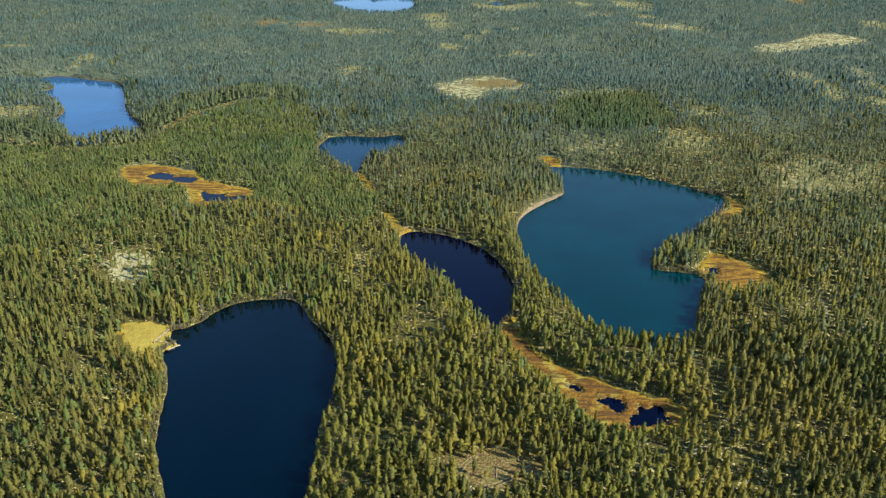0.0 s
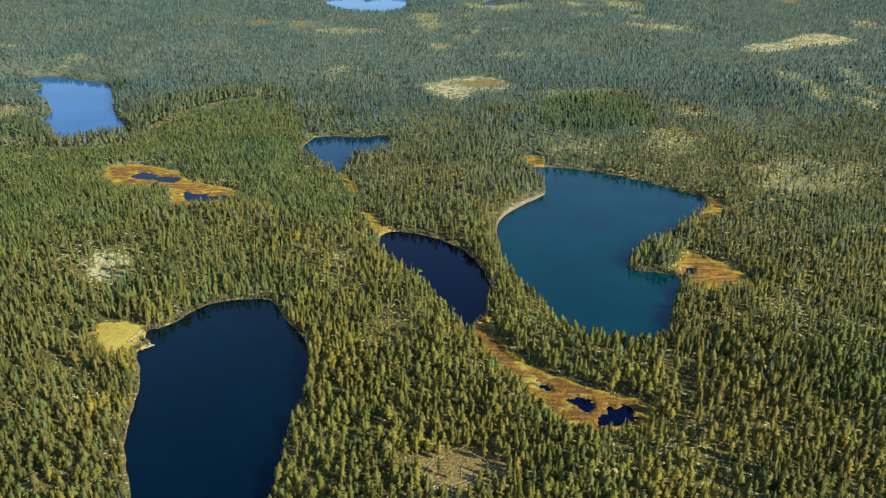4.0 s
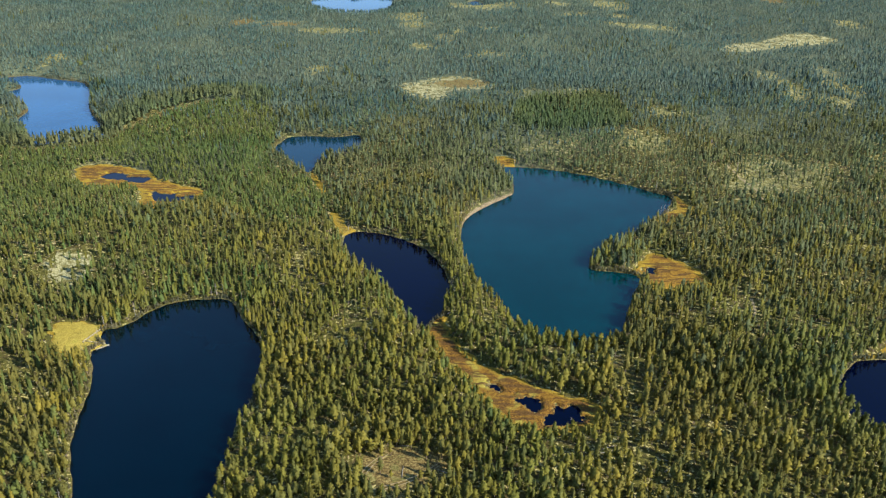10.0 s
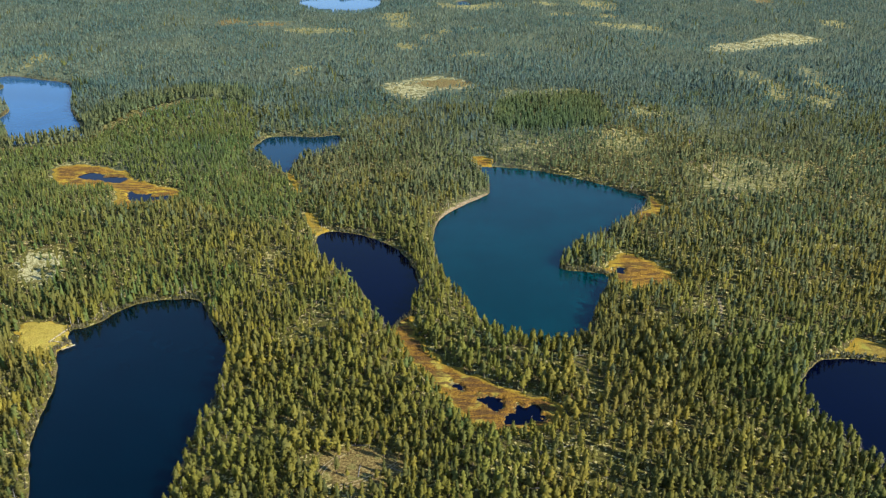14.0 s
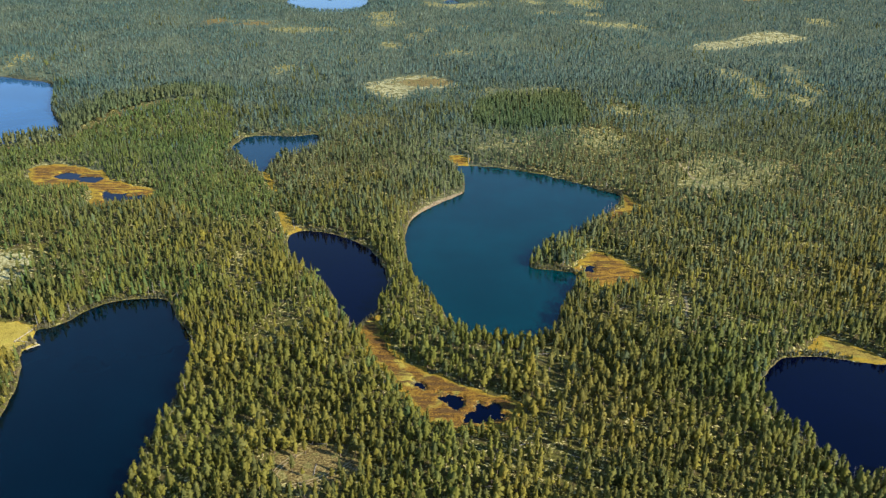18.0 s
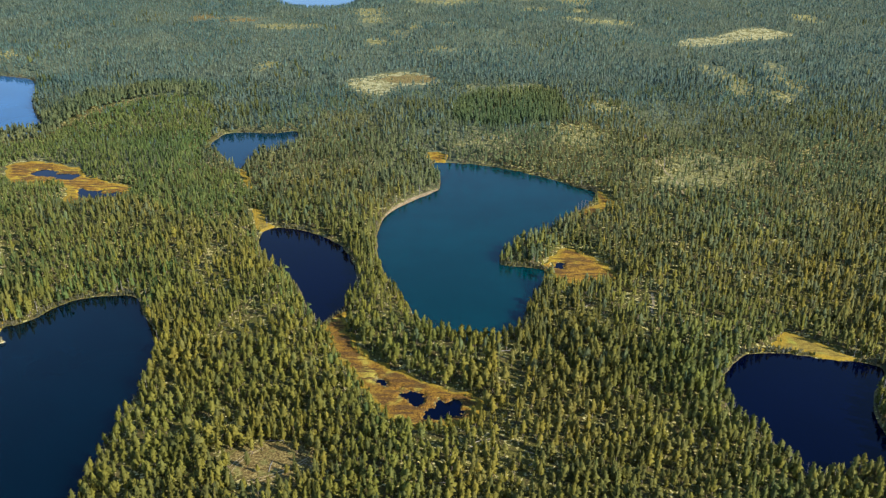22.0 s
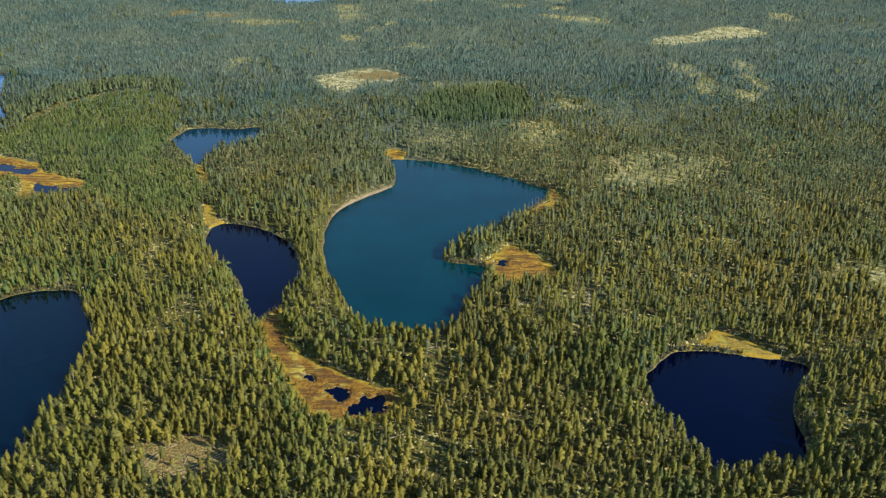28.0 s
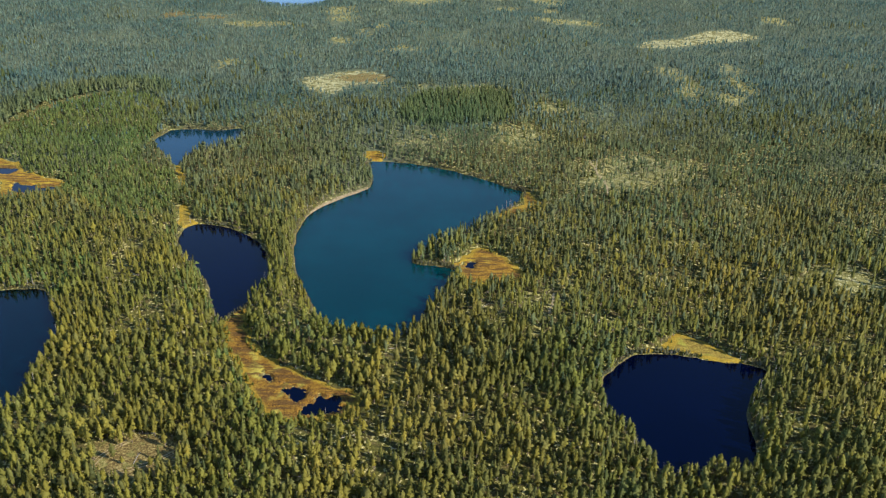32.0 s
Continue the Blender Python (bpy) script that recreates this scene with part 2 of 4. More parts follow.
LAKE_E = [(-463, 833), (-414, 838), (-389, 845), (-354, 830), (-327, 819), (-311, 798), (-296, 762), (-281, 723), (-267, 696), (-250, 668), (-240, 646), (-256, 636), (-270, 625), (-288, 622), (-306, 655), (-328, 684), (-330, 700), (-333, 716), (-344, 735), (-356, 750), (-373, 770), (-384, 781), (-378, 787), (-377, 796), (-386, 812), (-405, 816), (-426, 814), (-452, 810)]
LAKE_F = [(-95, 611), (-94, 625), (-88, 638), (-71, 641), (-53, 638), (-34, 642), (-31, 610), (-42.2, 596.8), (-53.5, 586.3), (-58.3, 569.7), (-62.0, 555.0), (-70.7, 567.2), (-80.7, 583.5), (-91.0, 597.8)]
LAKE_G = [(-170, 1318), (-156, 1275), (-118, 1226), (-76, 1216), (-51, 1236), (-44, 1306), (-51, 1380), (-86, 1392), (-106, 1362), (-131, 1392), (-166, 1374)]
LAKE_H = [(70, 1318), (74, 1272), (89, 1266), (95, 1310), (84, 1338)]
POND_J1 = [(-206.5, 550.5), (-198.9, 555.2), (-192.1, 555.2), (-186.2, 547.9), (-178.7, 547.1), (-171.1, 543.7), (-171.4, 534.8), (-181.0, 534.8), (-188.8, 539.4), (-198.6, 541.4)]
POND_J2 = [(-160.0, 517.7), (-154.2, 515.6), (-145.1, 513.5), (-142.0, 510.4), (-135.3, 511.5), (-129.5, 510.5), (-129.8, 503.4), (-140.4, 501.5), (-150.1, 499.5), (-155.0, 501.5), (-158.2, 509.5)]
POND_K1 = [(51.7, 295.0), (54.0, 294.6), (57.1, 291.1), (57.3, 288.6), (54.5, 289.0)]
POND_K2 = [(60.3, 284.9), (64.7, 284.5), (69.1, 283.6), (72.7, 280.0), (72.3, 274.1), (68.6, 274.5), (65.0, 279.6)]
POND_K3 = [(72.9, 265.4), (74.5, 270.2), (77.4, 274.9), (81.7, 278.0), (85.6, 278.0), (88.6, 274.1), (88.4, 268.7), (86.5, 265.4), (82.1, 264.3), (76.4, 264.6)]
POND_L = [(140.7, 400.1), (144.9, 404.2), (148.0, 400.1), (145.4, 395.4), (141.0, 396.8)]
BOG_J = [(-226.0, 552.8), (-227.3, 564.7), (-219.6, 569.5), (-207.3, 569.5), (-194.1, 565.9), (-179.9, 558.7), (-171.5, 552.8), (-165.4, 541.4), (-153.7, 533.7), (-142.9, 528.2), (-127.9, 520.8), (-124.4, 510.5), (-127.2, 495.4), (-138.4, 488.6), (-155.1, 486.6), (-162.6, 493.5), (-165.0, 508.7), (-169.4, 518.2), (-177.0, 522.7), (-189.0, 521.6), (-200.6, 521.6), (-212.7, 528.0)]
BOG_K = [(33.1, 349.5), (38.7, 328.2), (47.2, 311.2), (59.1, 300.7), (72.0, 292.0), (86.2, 283.6), (95.4, 279.6), (96.8, 272.9), (93.4, 264.2), (82.7, 259.2), (72.8, 257.7), (62.5, 260.4), (54.6, 271.2), (47.3, 284.7), (40.1, 298.3), (32.0, 313.4), (26.6, 330.7), (22.7, 346.6)]
BOG_L = [(136.2, 400.1), (137.6, 392.4), (139.5, 384.0), (143.0, 377.0), (152.3, 374.0), (168.4, 378.2), (174.0, 389.8), (167.4, 405.6), (160.9, 414.1), (153.5, 420.6), (148.6, 419.9), (143.2, 411.9)]
BAY_C1 = [(70.5, 580.8), (75.2, 589.8), (83.0, 587.2), (86.8, 572.1), (78.4, 564.8)]
BAY_C2 = [(181.2, 503.4), (186.5, 506.4), (189.2, 497.6), (191.3, 485.2), (189.1, 478.7), (180.4, 473.3), (173.5, 464.5), (165.4, 466.2), (166.5, 473.3), (174.5, 481.5), (181.6, 486.1), (180.6, 495.6)]
BOG_A = [(-152.5, 343.2), (-142.3, 344.8), (-128.4, 342.1), (-126.9, 334.3), (-118.8, 324.8), (-125.5, 313.5), (-134.0, 314.0), (-147.0, 328.0)]
BEACH_D = [(218.9, 313.3), (231.7, 317.6), (240.9, 328.5), (248.5, 325.5), (256.8, 315.3), (265.1, 305.1), (251.5, 307.3), (240.3, 311.9)]
TIP_B = [(-36.1, 480.5), (-29.4, 472.3), (-22.6, 455.8), (-18.5, 451.6), (-24.7, 444.3), (-29.9, 452.4)]
CLEAR_1 = [(-177.0, 393.6), (-179.0, 407.2), (-169.5, 412.8), (-158.6, 402.3), (-155.3, 385.8), (-164.5, 380.7)]
CLEAR_FAR = [(345, 939), (373, 989), (399, 996), (444, 1026), (473, 1037), (491, 1023), (509, 1009), (483, 989), (444, 976), (409, 954), (380, 936), (356, 930)]
CLEARCUT = [(-8, 792), (9, 801), (26, 816), (48, 821), (64, 810), (77, 792), (84, 781), (70, 766), (46, 762), (34, 742), (21, 736), (8, 752)]
CLEAR_PATH = [(2.6, 233.7), (3.6, 241.0), (14.5, 245.6), (27.3, 243.0), (33.5, 233.6), (28.0, 224.0), (17.0, 220.5), (8.7, 225.5)]
YOUNG_J = [(-344.8, 587.6), (-276.2, 594.0), (-231, 612), (-212, 667), (-154, 727), (-107, 683), (-90.2, 562.4), (-51.2, 528.3), (-46.9, 436.6), (-122.9, 488.1), (-189.8, 444.7), (-257.1, 414.3)]
STRIP_F = [(-63.5, 562.0), (-57.5, 550.0), (-50.5, 534.0), (-46.0, 517.0), (-49.0, 518.0), (-54.5, 535.0), (-61.0, 551.0)]
SAND_C = [(45.6, 432.0), (43.7, 459.5), (48.8, 479.8), (60.3, 497.7), (70.6, 508.6), (78.9, 515.7), (80.8, 511.6), (66.2, 492.9), (53.2, 474.4), (47.0, 457.8)]
VERGE = [(-348, 613), (-318, 617), (-279, 602), (-260, 610), (-246, 618), (-237, 630), (-224, 660), (-208, 686), (-188, 705), (-167, 722), (-155, 735), (-150, 731), (-164, 716), (-184, 699), (-203, 680), (-219, 655), (-232, 626), (-243, 613), (-258, 603), (-279, 595), (-318, 610), (-348, 607)]
DARK_TALL = [(92, 682), (105, 718), (140, 740), (181, 736), (190, 682), (177, 643), (126, 635), (96, 643)]


def outline(points, per=5):
    """A smooth closed line through the corner points."""
    p = np.array(points, float)
    a, b, c, d = np.roll(p, 1, 0), p, np.roll(p, -1, 0), np.roll(p, -2, 0)
    t = np.arange(per)[None, :, None] / per
    a, b, c, d = a[:, None], b[:, None], c[:, None], d[:, None]
    q = 0.5 * (2 * b + (c - a) * t + (2 * a - 5 * b + 4 * c - d) * t ** 2 + (3 * b - a - 3 * c + d) * t ** 3)
    return q.reshape(-1, 2)


def away(line, xy, reach=45.0):
    """Signed distance from a closed line: negative inside, at most reach outside."""
    out = np.full(len(xy), reach)
    lo, hi = line.min(0) - reach, line.max(0) + reach
    near = np.nonzero(((xy > lo) & (xy < hi)).all(1))[0]
    if not len(near):
        return out
    p = xy[near]
    best, inside = np.full(len(p), 1e9), np.zeros(len(p), bool)
    for a, b in zip(line, np.roll(line, -1, 0)):
        ab = b - a
        t = np.clip(((p - a) @ ab) / max(ab @ ab, 1e-9), 0, 1)
        best = np.minimum(best, ((p - a - t[:, None] * ab) ** 2).sum(1))
        if a[1] != b[1]:
            inside ^= ((a[1] > p[:, 1]) != (b[1] > p[:, 1])) & (p[:, 0] < a[0] + (p[:, 1] - a[1]) * ab[0] / ab[1])
    best = np.sqrt(best)
    out[near] = np.minimum(np.where(inside, -best, best), reach)
    return out


TABLE = np.random.RandomState(7).rand(256, 256)


def rough(x, y, size):
    """Smooth value noise, 0 to 1, with lumps of that size in metres."""
    x, y = x / size + 1000.0, y / size + 1000.0
    i, j = np.floor(x).astype(int), np.floor(y).astype(int)
    u, v = x - i, y - j
    u, v = u * u * (3 - 2 * u), v * v * (3 - 2 * v)
    g = lambda a, b: TABLE[a % 256, b % 256]
    return (g(i, j) * (1 - u) + g(i + 1, j) * u) * (1 - v) + (g(i, j + 1) * (1 - u) + g(i + 1, j + 1) * u) * v


LAKES = {k: outline(v) for k, v in dict(A=LAKE_A, B=LAKE_B, C=LAKE_C, D=LAKE_D, E=LAKE_E, F=LAKE_F, G=LAKE_G, H=LAKE_H).items()}
PONDS = {k: outline(v) for k, v in dict(J1=POND_J1, J2=POND_J2, K1=POND_K1, K2=POND_K2, K3=POND_K3, L=POND_L).items()}
BOGS = {k: outline(v) for k, v in dict(J=BOG_J, K=BOG_K, L=BOG_L, C1=BAY_C1, C2=BAY_C2, A=BOG_A, D=BEACH_D, B=TIP_B, F=STRIP_F).items()}
OPEN = {k: outline(v) for k, v in dict(one=CLEAR_1, far=CLEAR_FAR, cut=CLEARCUT).items()}
SANDS = {k: outline(v) for k, v in dict(C=SAND_C).items()}
FELLED = {k: outline(v) for k, v in dict(path=CLEAR_PATH).items()}
YOUNG_AREA, DARK_AREA, VERGE_LINE = outline(YOUNG_J), outline(DARK_TALL), outline(VERGE)
# small open heaths: middle and half-lengths across and along
PATCHES = [(270, 547, 35, 32), (242, 524, 17, 20), (187, 609, 22, 19), (113, 605, 16, 12), (-369, 695, 27, 19), (340, 375, 16, 18), (311, 375, 8, 5), (-6, 336, 9, 16), (-15, 322, 7, 5), (-40, 404, 7, 7), (-157, 299, 12, 9)]
FAR_HEATHS = [(90, 1233, 53, 24), (-11, 1142, 23, 26), (-6, 1085, 20, 23), (10, 967, 14, 12), (34, 1002, 10, 17), (53, 1037, 11, 14), (91, 1059, 14, 22), (-101, 1051, 42, 18), (-181, 1113, 44, 10), (-94, 843, 10, 12), (279, 1260, 29, 56), (213, 1163, 23, 18), (203, 1248, 16, 15), (273, 1155, 12, 17), (556, 1097, 19, 24)]
FAR_HEATHS += [(352, 821, 13, 24), (361, 777, 14, 26), (352, 737, 10, 20), (419, 833, 12, 24), (407, 777, 10, 22), (386, 727, 12, 18), (143, 750, 31, 8), (-362, 709, 15, 14), (-375, 870, 8, 18), (224, 696, 15, 9), (-490, 964, 26, 12), (-323, 614, 15, 5), (284, 1074, 43, 19), (90, 910, 25, 10)]
BARE = [(-232, 1129, 16, 25), (-173, 1085, 24, 14), (527, 1289, 14, 30), (236, 614, 7, 6), (61, 363, 2.5, 4), (52, 792, 26, 17)]


def round_patches(patches, xy, reach=45.0):
    out = np.full(len(xy), reach)
    for cx, cy, rx, ry in patches:
        k = np.hypot((xy[:, 0] - cx) / rx, (xy[:, 1] - cy) / ry)
        out = np.minimum(out, (k - 1) * min(rx, ry))
    return out


def nearest(lines, xy, reach=45.0):
    return np.min([away(v, xy, reach) for v in lines.values()], axis=0)


def wobble(xy, size, amount):
    return (rough(xy[:, 0], xy[:, 1], size) - 0.5) * 2 * amount


def water_distance(xy):
    lakes = nearest(LAKES, xy) + wobble(xy, 6.0, 0.8)
    ponds = nearest(PONDS, xy) + wobble(xy, 1.5, 0.9) + wobble(xy + 40, 3.6, 2.0)
    reeds = nearest({k: v for k, v in PONDS.items() if k[0] == "J"}, xy)
    ponds = ponds + np.where(reeds < 20, wobble(xy + 13, 4.0, 1.2), 0)
    return np.minimum(lakes, ponds)


# crests of the long gravel ridges: corner points, height and half-width
RIDGES = [([(-48, 455), (-34, 425), (-14, 388), (2, 357), (14, 330), (30, 298), (50, 264), (62, 240)], 5.5, 17.0), ([(40, 445), (43, 415), (50, 380), (62, 345), (78, 318), (100, 305)], 3.5, 13.0), ([(20, 560), (30, 520), (32, 480), (30, 450)], 3.0, 24.0)]


def ridges(xy):
    """Height of the gravel ridges above the plain."""
    out = np.zeros(len(xy))
    for crest, high, wide in RIDGES:
        p = np.array(crest, float)
        best = np.full(len(xy), 1e9)
        for a, b in zip(p[:-1], p[1:]):
            ab = b - a
            t = np.clip(((xy - a) @ ab) / (ab @ ab), 0, 1)
            best = np.minimum(best, ((xy - a - t[:, None] * ab) ** 2).sum(1))
        out = np.maximum(out, high * np.exp(-best / wide ** 2))
    return out


def land(xy, wd=None, bd=None):
    """Height of the ground."""
    wd = water_distance(xy) if wd is None else wd
    bd = nearest(BOGS, xy) if bd is None else bd
    x, y = xy[:, 0], xy[:, 1]
    hills = 4.4 + 3.6 * (rough(x, y, 90.0) - 0.5) * 2 + 1.2 * (rough(x + 37, y, 28.0) - 0.5) * 2 + 0.35 * (rough(x, y + 11, 7.0) - 0.5) * 2
    hills = np.maximum(hills, 0.8) + ridges(xy) + 7.0 * np.clip((y - 600) / 300, 0, 1) * rough(x + 90, y + 20, 150.0) + 14.0 * np.clip((y - 1300) / 1500, 0, 1) * rough(x, y, 600.0)
    d = np.minimum(wd, np.maximum(bd, 0) + 0.8)
    up = 1 - np.exp(-np.maximum(d, 0) / 16.0)
    z = 0.12 + hills * up
    return np.where(wd < 0, np.maximum(0.28 * wd, -2.5), np.where(wd < 2, 0.12 * wd / 2 * 2 + hills * up * 0.9, z))


def mesh_object(name, verts, faces, material, parent=None):
    """Links one mesh object. faces: an (n, 3) or (n, 4) array."""
    me = bpy.data.meshes.new(name)
    verts, faces = np.asarray(verts, np.float32), np.asarray(faces, np.int32)
    k = faces.shape[1]
    me.vertices.add(len(verts))
    me.vertices.foreach_set("co", verts.ravel())
    me.loops.add(faces.size)
    me.loops.foreach_set("vertex_index", faces.ravel())
    me.polygons.add(len(faces))
    me.polygons.foreach_set("loop_start", np.arange(len(faces), dtype=np.int32) * k)
    me.update(calc_edges=True)
    me.materials.append(material)
    ob = new(name, me)
    ob.parent = parent
    return ob


def smooth(ob):
    ob.data.polygons.foreach_set("use_smooth", np.ones(len(ob.data.polygons), bool))
    return ob


def put_attr(ob, name, values):
    a = ob.data.attributes.new(name, "FLOAT", "POINT")
    a.data.foreach_set("value", np.asarray(values, np.float32))


# ---- ground: one sheet, fine near the lakes and coarse towards the horizon ----
def grid_faces(rows, cols):
    i = np.arange((rows - 1) * cols).reshape(rows - 1, cols)[:, :-1].ravel()
    return np.stack([i, i + 1, i + cols + 1, i + cols], 1)


ys = [90.0]
while ys[-1] < 4700:
    ys.append(ys[-1] + (2.4 if ys[-1] < 600 else 2.4 + (ys[-1] - 600) * 0.014 if ys[-1] < 1450 else 60 + (ys[-1] - 1450) * 0.08))
ys = np.array([-1500.0, -800.0, -400.0, -150.0, 0.0, 50.0] + ys)
fan = np.linspace(-1, 1, 360)
fan = np.concatenate([[-6, -3.5, -2.2, -1.5], fan, [1.5, 2.2, 3.5, 6]])
half = np.maximum(170 + np.maximum(ys, 100) * 0.52, 250.0)
gx = 65 + np.outer(half, fan) + np.outer(np.clip(ys, 0, 500) * 0.02, np.ones_like(fan))
gy = np.outer(ys, np.ones_like(fan))
ground_xy = np.stack([gx.ravel(), gy.ravel()], 1)
g_water, g_bog = water_distance(ground_xy), nearest(BOGS, ground_xy)
ground = mesh_object("ground", np.column_stack([ground_xy, land(ground_xy, g_water, g_bog)]), grid_faces(len(ys), len(fan)), ground_material())
smooth(ground)
put_attr(ground, "lake_d", g_water)
put_attr(ground, "open_d", nearest(OPEN, ground_xy))
put_attr(ground, "felled_d", np.minimum(np.minimum(nearest(FELLED, ground_xy), round_patches(BARE, ground_xy)), away(VERGE_LINE, ground_xy) + 1.0))
put_attr(ground, "patch_d", np.minimum(round_patches(PATCHES[:7], ground_xy), round_patches(FAR_HEATHS, ground_xy)))
# weight of the painted haze: rises with distance, unevenly
put_attr(ground, "haze_floor", np.clip((ground_xy[:, 1] - 560) / 160 + 2.0 * (rough(ground_xy[:, 0], ground_xy[:, 1], 70.0) - 0.5), 0, 1))
put_attr(ground, "sand_d", nearest(SANDS, ground_xy))
tagged(ground, "forest floor of brown heath, green moss and pale lichen", "ground", kind="structure")


# ---- water: one sheet a lake, its edge hidden under the banks ----
def water_sheet(line, material, label, level=0.0):
    bm = bmesh.new()
    bm.faces.new([bm.verts.new((x, y, level)) for x, y in line])
    bmesh.ops.triangulate(bm, faces=bm.faces)
    # a flat apron that runs in under the banks
    me = bpy.data.meshes.new("water")
    n = len(line)
    d = np.roll(line, -1, 0) - np.roll(line, 1, 0)
    d /= np.linalg.norm(d, axis=1)[:, None] + 1e-9
    turn = np.sign(np.sum(line[:, 0] * np.roll(line[:, 1], -1) - np.roll(line[:, 0], -1) * line[:, 1]))
    rim = line + np.stack([d[:, 1], -d[:, 0]], 1) * turn * 2.5
    inner = list(bm.verts)
    outer = [bm.verts.new((x, y, level)) for x, y in rim]
    for i in range(n):
        j = (i + 1) % n
        try:
            bm.faces.new((inner[i], outer[i], outer[j], inner[j]))
        except ValueError:
            pass
    bmesh.ops.recalc_face_normals(bm, faces=bm.faces)
    bm.to_mesh(me)
    bm.free()
    if me.polygons[0].normal.z < 0:
        me.flip_normals()
    me.materials.append(material)
    return tagged(new("water", me), label, "lake", kind="structure")


water_sheet(LAKES["A"], NAVY, "long dark blue forest lake with a sandy end")
water_sheet(LAKES["B"], BLACK, "narrow black-blue lake between two wooded ridges")
water_sheet(LAKES["C"], TEAL, "large clear teal lake with a wooded peninsula")
water_sheet(LAKES["D"], BLACK, "round black-blue tarn with a sedge beach")
water_sheet(LAKES["E"], HAZE_BLUE, "bright blue lake reflecting the sky behind the forest, its colour raised for haze")
water_sheet(LAKES["F"], TARN, "small blue tarn ringed by forest")
water_sheet(LAKES["G"], HAZE_BLUE, "far pale blue lake, sky shine and haze put into its colour")
water_sheet(LAKES["H"], HAZE_BLUE, "far small blue pond, its colour raised for haze")
for key in PONDS:
    water_sheet(PONDS[key], BLACK, "small black pool in an orange bog")


# ---- bogs: sheets of tussocks with open pools ----
def bog_sheet(line, material, label, cell=0.9):
    lo, hi = line.min(0) - 3, line.max(0) + 3
    nx, ny = int((hi[0] - lo[0]) / cell) + 2, int((hi[1] - lo[1]) / cell) + 2
    X, Y = np.meshgrid(lo[0] + np.arange(nx) * cell, lo[1] + np.arange(ny) * cell)
    xy = np.stack([X.ravel(), Y.ravel()], 1)
    inside = -away(line, xy) + wobble(xy, 4.0, 1.6)
    wd = water_distance(xy)
    base = land(xy)
    lumps = 0.22 * rough(xy[:, 0], xy[:, 1], 1.7) + 0.30 * rough(xy[:, 0] + 9, xy[:, 1], 4.5) - 0.12
    z = np.clip(inside * 0.35, -0.8, 0.30) + lumps + base * (wd > 0)
    z = np.where(wd < 1.0, np.minimum(z, 0.30 * wd + lumps * 0.25 - 0.03), z)
    z = np.where((wd > 0) & (inside > 0.5), np.maximum(z, base + 0.06), z)
    faces = grid_faces(ny, nx)
    keep = (inside[faces] > -2.0).any(1)
    used, flat = np.unique(faces[keep], return_inverse=True)
    ob = mesh_object("bog", np.column_stack([xy, z])[used], flat.reshape(-1, 4), material)
    put_attr(ob, "edge_d", inside[used])
    return tagged(smooth(ob), label, "bog", kind="structure")


bog_sheet(BOGS["J"], OCHRE, "orange peat bog with two dark pools")
bog_sheet(BOGS["K"], ORANGE, "rust-orange bog strip with black pools", 0.6)
bog_sheet(BOGS["L"], OCHRE, "orange bog beside the teal lake", 0.7)
bog_sheet(BOGS["C1"], OCHRE, "small orange sedge bay at a lake corner")
bog_sheet(BOGS["C2"], OCHRE, "orange sedge flat at a lake corner")
bog_sheet(BOGS["A"], SEDGE, "yellow sedge fen at the lake end")
bog_sheet(BOGS["D"], FEN, "yellow sedge beach above the black tarn")
bog_sheet(BOGS["F"], ORANGE, "brown-orange bog strip below the small tarn")
bog_sheet(BOGS["B"], FEN, "yellow sedge tip of the narrow lake")


# ---- trees ----
def tuft(rs, at, size, flat=0.75, sides=4):
    """A ragged, drooping clump of needles."""
    a = (np.arange(sides) + rs.rand(sides) * 0.8) / sides * 2 * np.pi
    r = size * rs.uniform(0.75, 1.3, sides)
    ring = np.stack([np.cos(a) * r, np.sin(a) * r, size * flat * rs.uniform(-0.75, -0.1, sides)], 1)
    v = np.vstack([ring, [[rs.normal(0, 0.12) * size, rs.normal(0, 0.12) * size, size * flat * rs.uniform(0.65, 1.1)]]]) + at
    k = np.arange(sides)
    return v, np.stack([k, (k + 1) % sides, np.full(sides, sides)], 1)


def spray(rs, at, size):
    """A loose twig of needles: one slim triangle."""
    d = rs.normal(size=3)
    d[2] = abs(d[2]) * 0.7
    d /= np.linalg.norm(d)
    s = np.cross(d, rs.normal(size=3))
    s /= np.linalg.norm(s)
    return np.array([at - s * size * 0.3, at + s * size * 0.3, at + d * size]), np.array([[0, 1, 2]])


def gather(pieces):
    vs, fs, n = [], [], 0
    for v, f in pieces:
        vs.append(v)
        fs.append(f + n)
        n += len(v)
    return np.vstack(vs), np.vstack(fs)


def trunk_shape(rs, height, radius, sides=4):
    """A tapered, slightly bent stem."""
    levels = np.array([-0.06, 0.45, 1.0]) * height
    bend = np.vstack([[0, 0], rs.normal(0, 0.012 * height, (2, 2))])
    k = np.arange(sides) / sides * 2 * np.pi
    rings = [np.column_stack([np.cos(k) * radius * t + b[0], np.sin(k) * radius * t + b[1], np.full(sides, z)]) for z, t, b in zip(levels, (1.15, 0.75, 0.25), bend)]
    f = []
    for r in range(2):
        for s in range(sides):
            a, b = r * sides + s, r * sides + (s + 1) % sides
            f += [(a, b, b + sides), (a, b + sides, a + sides)]
    return np.vstack(rings), np.array(f)


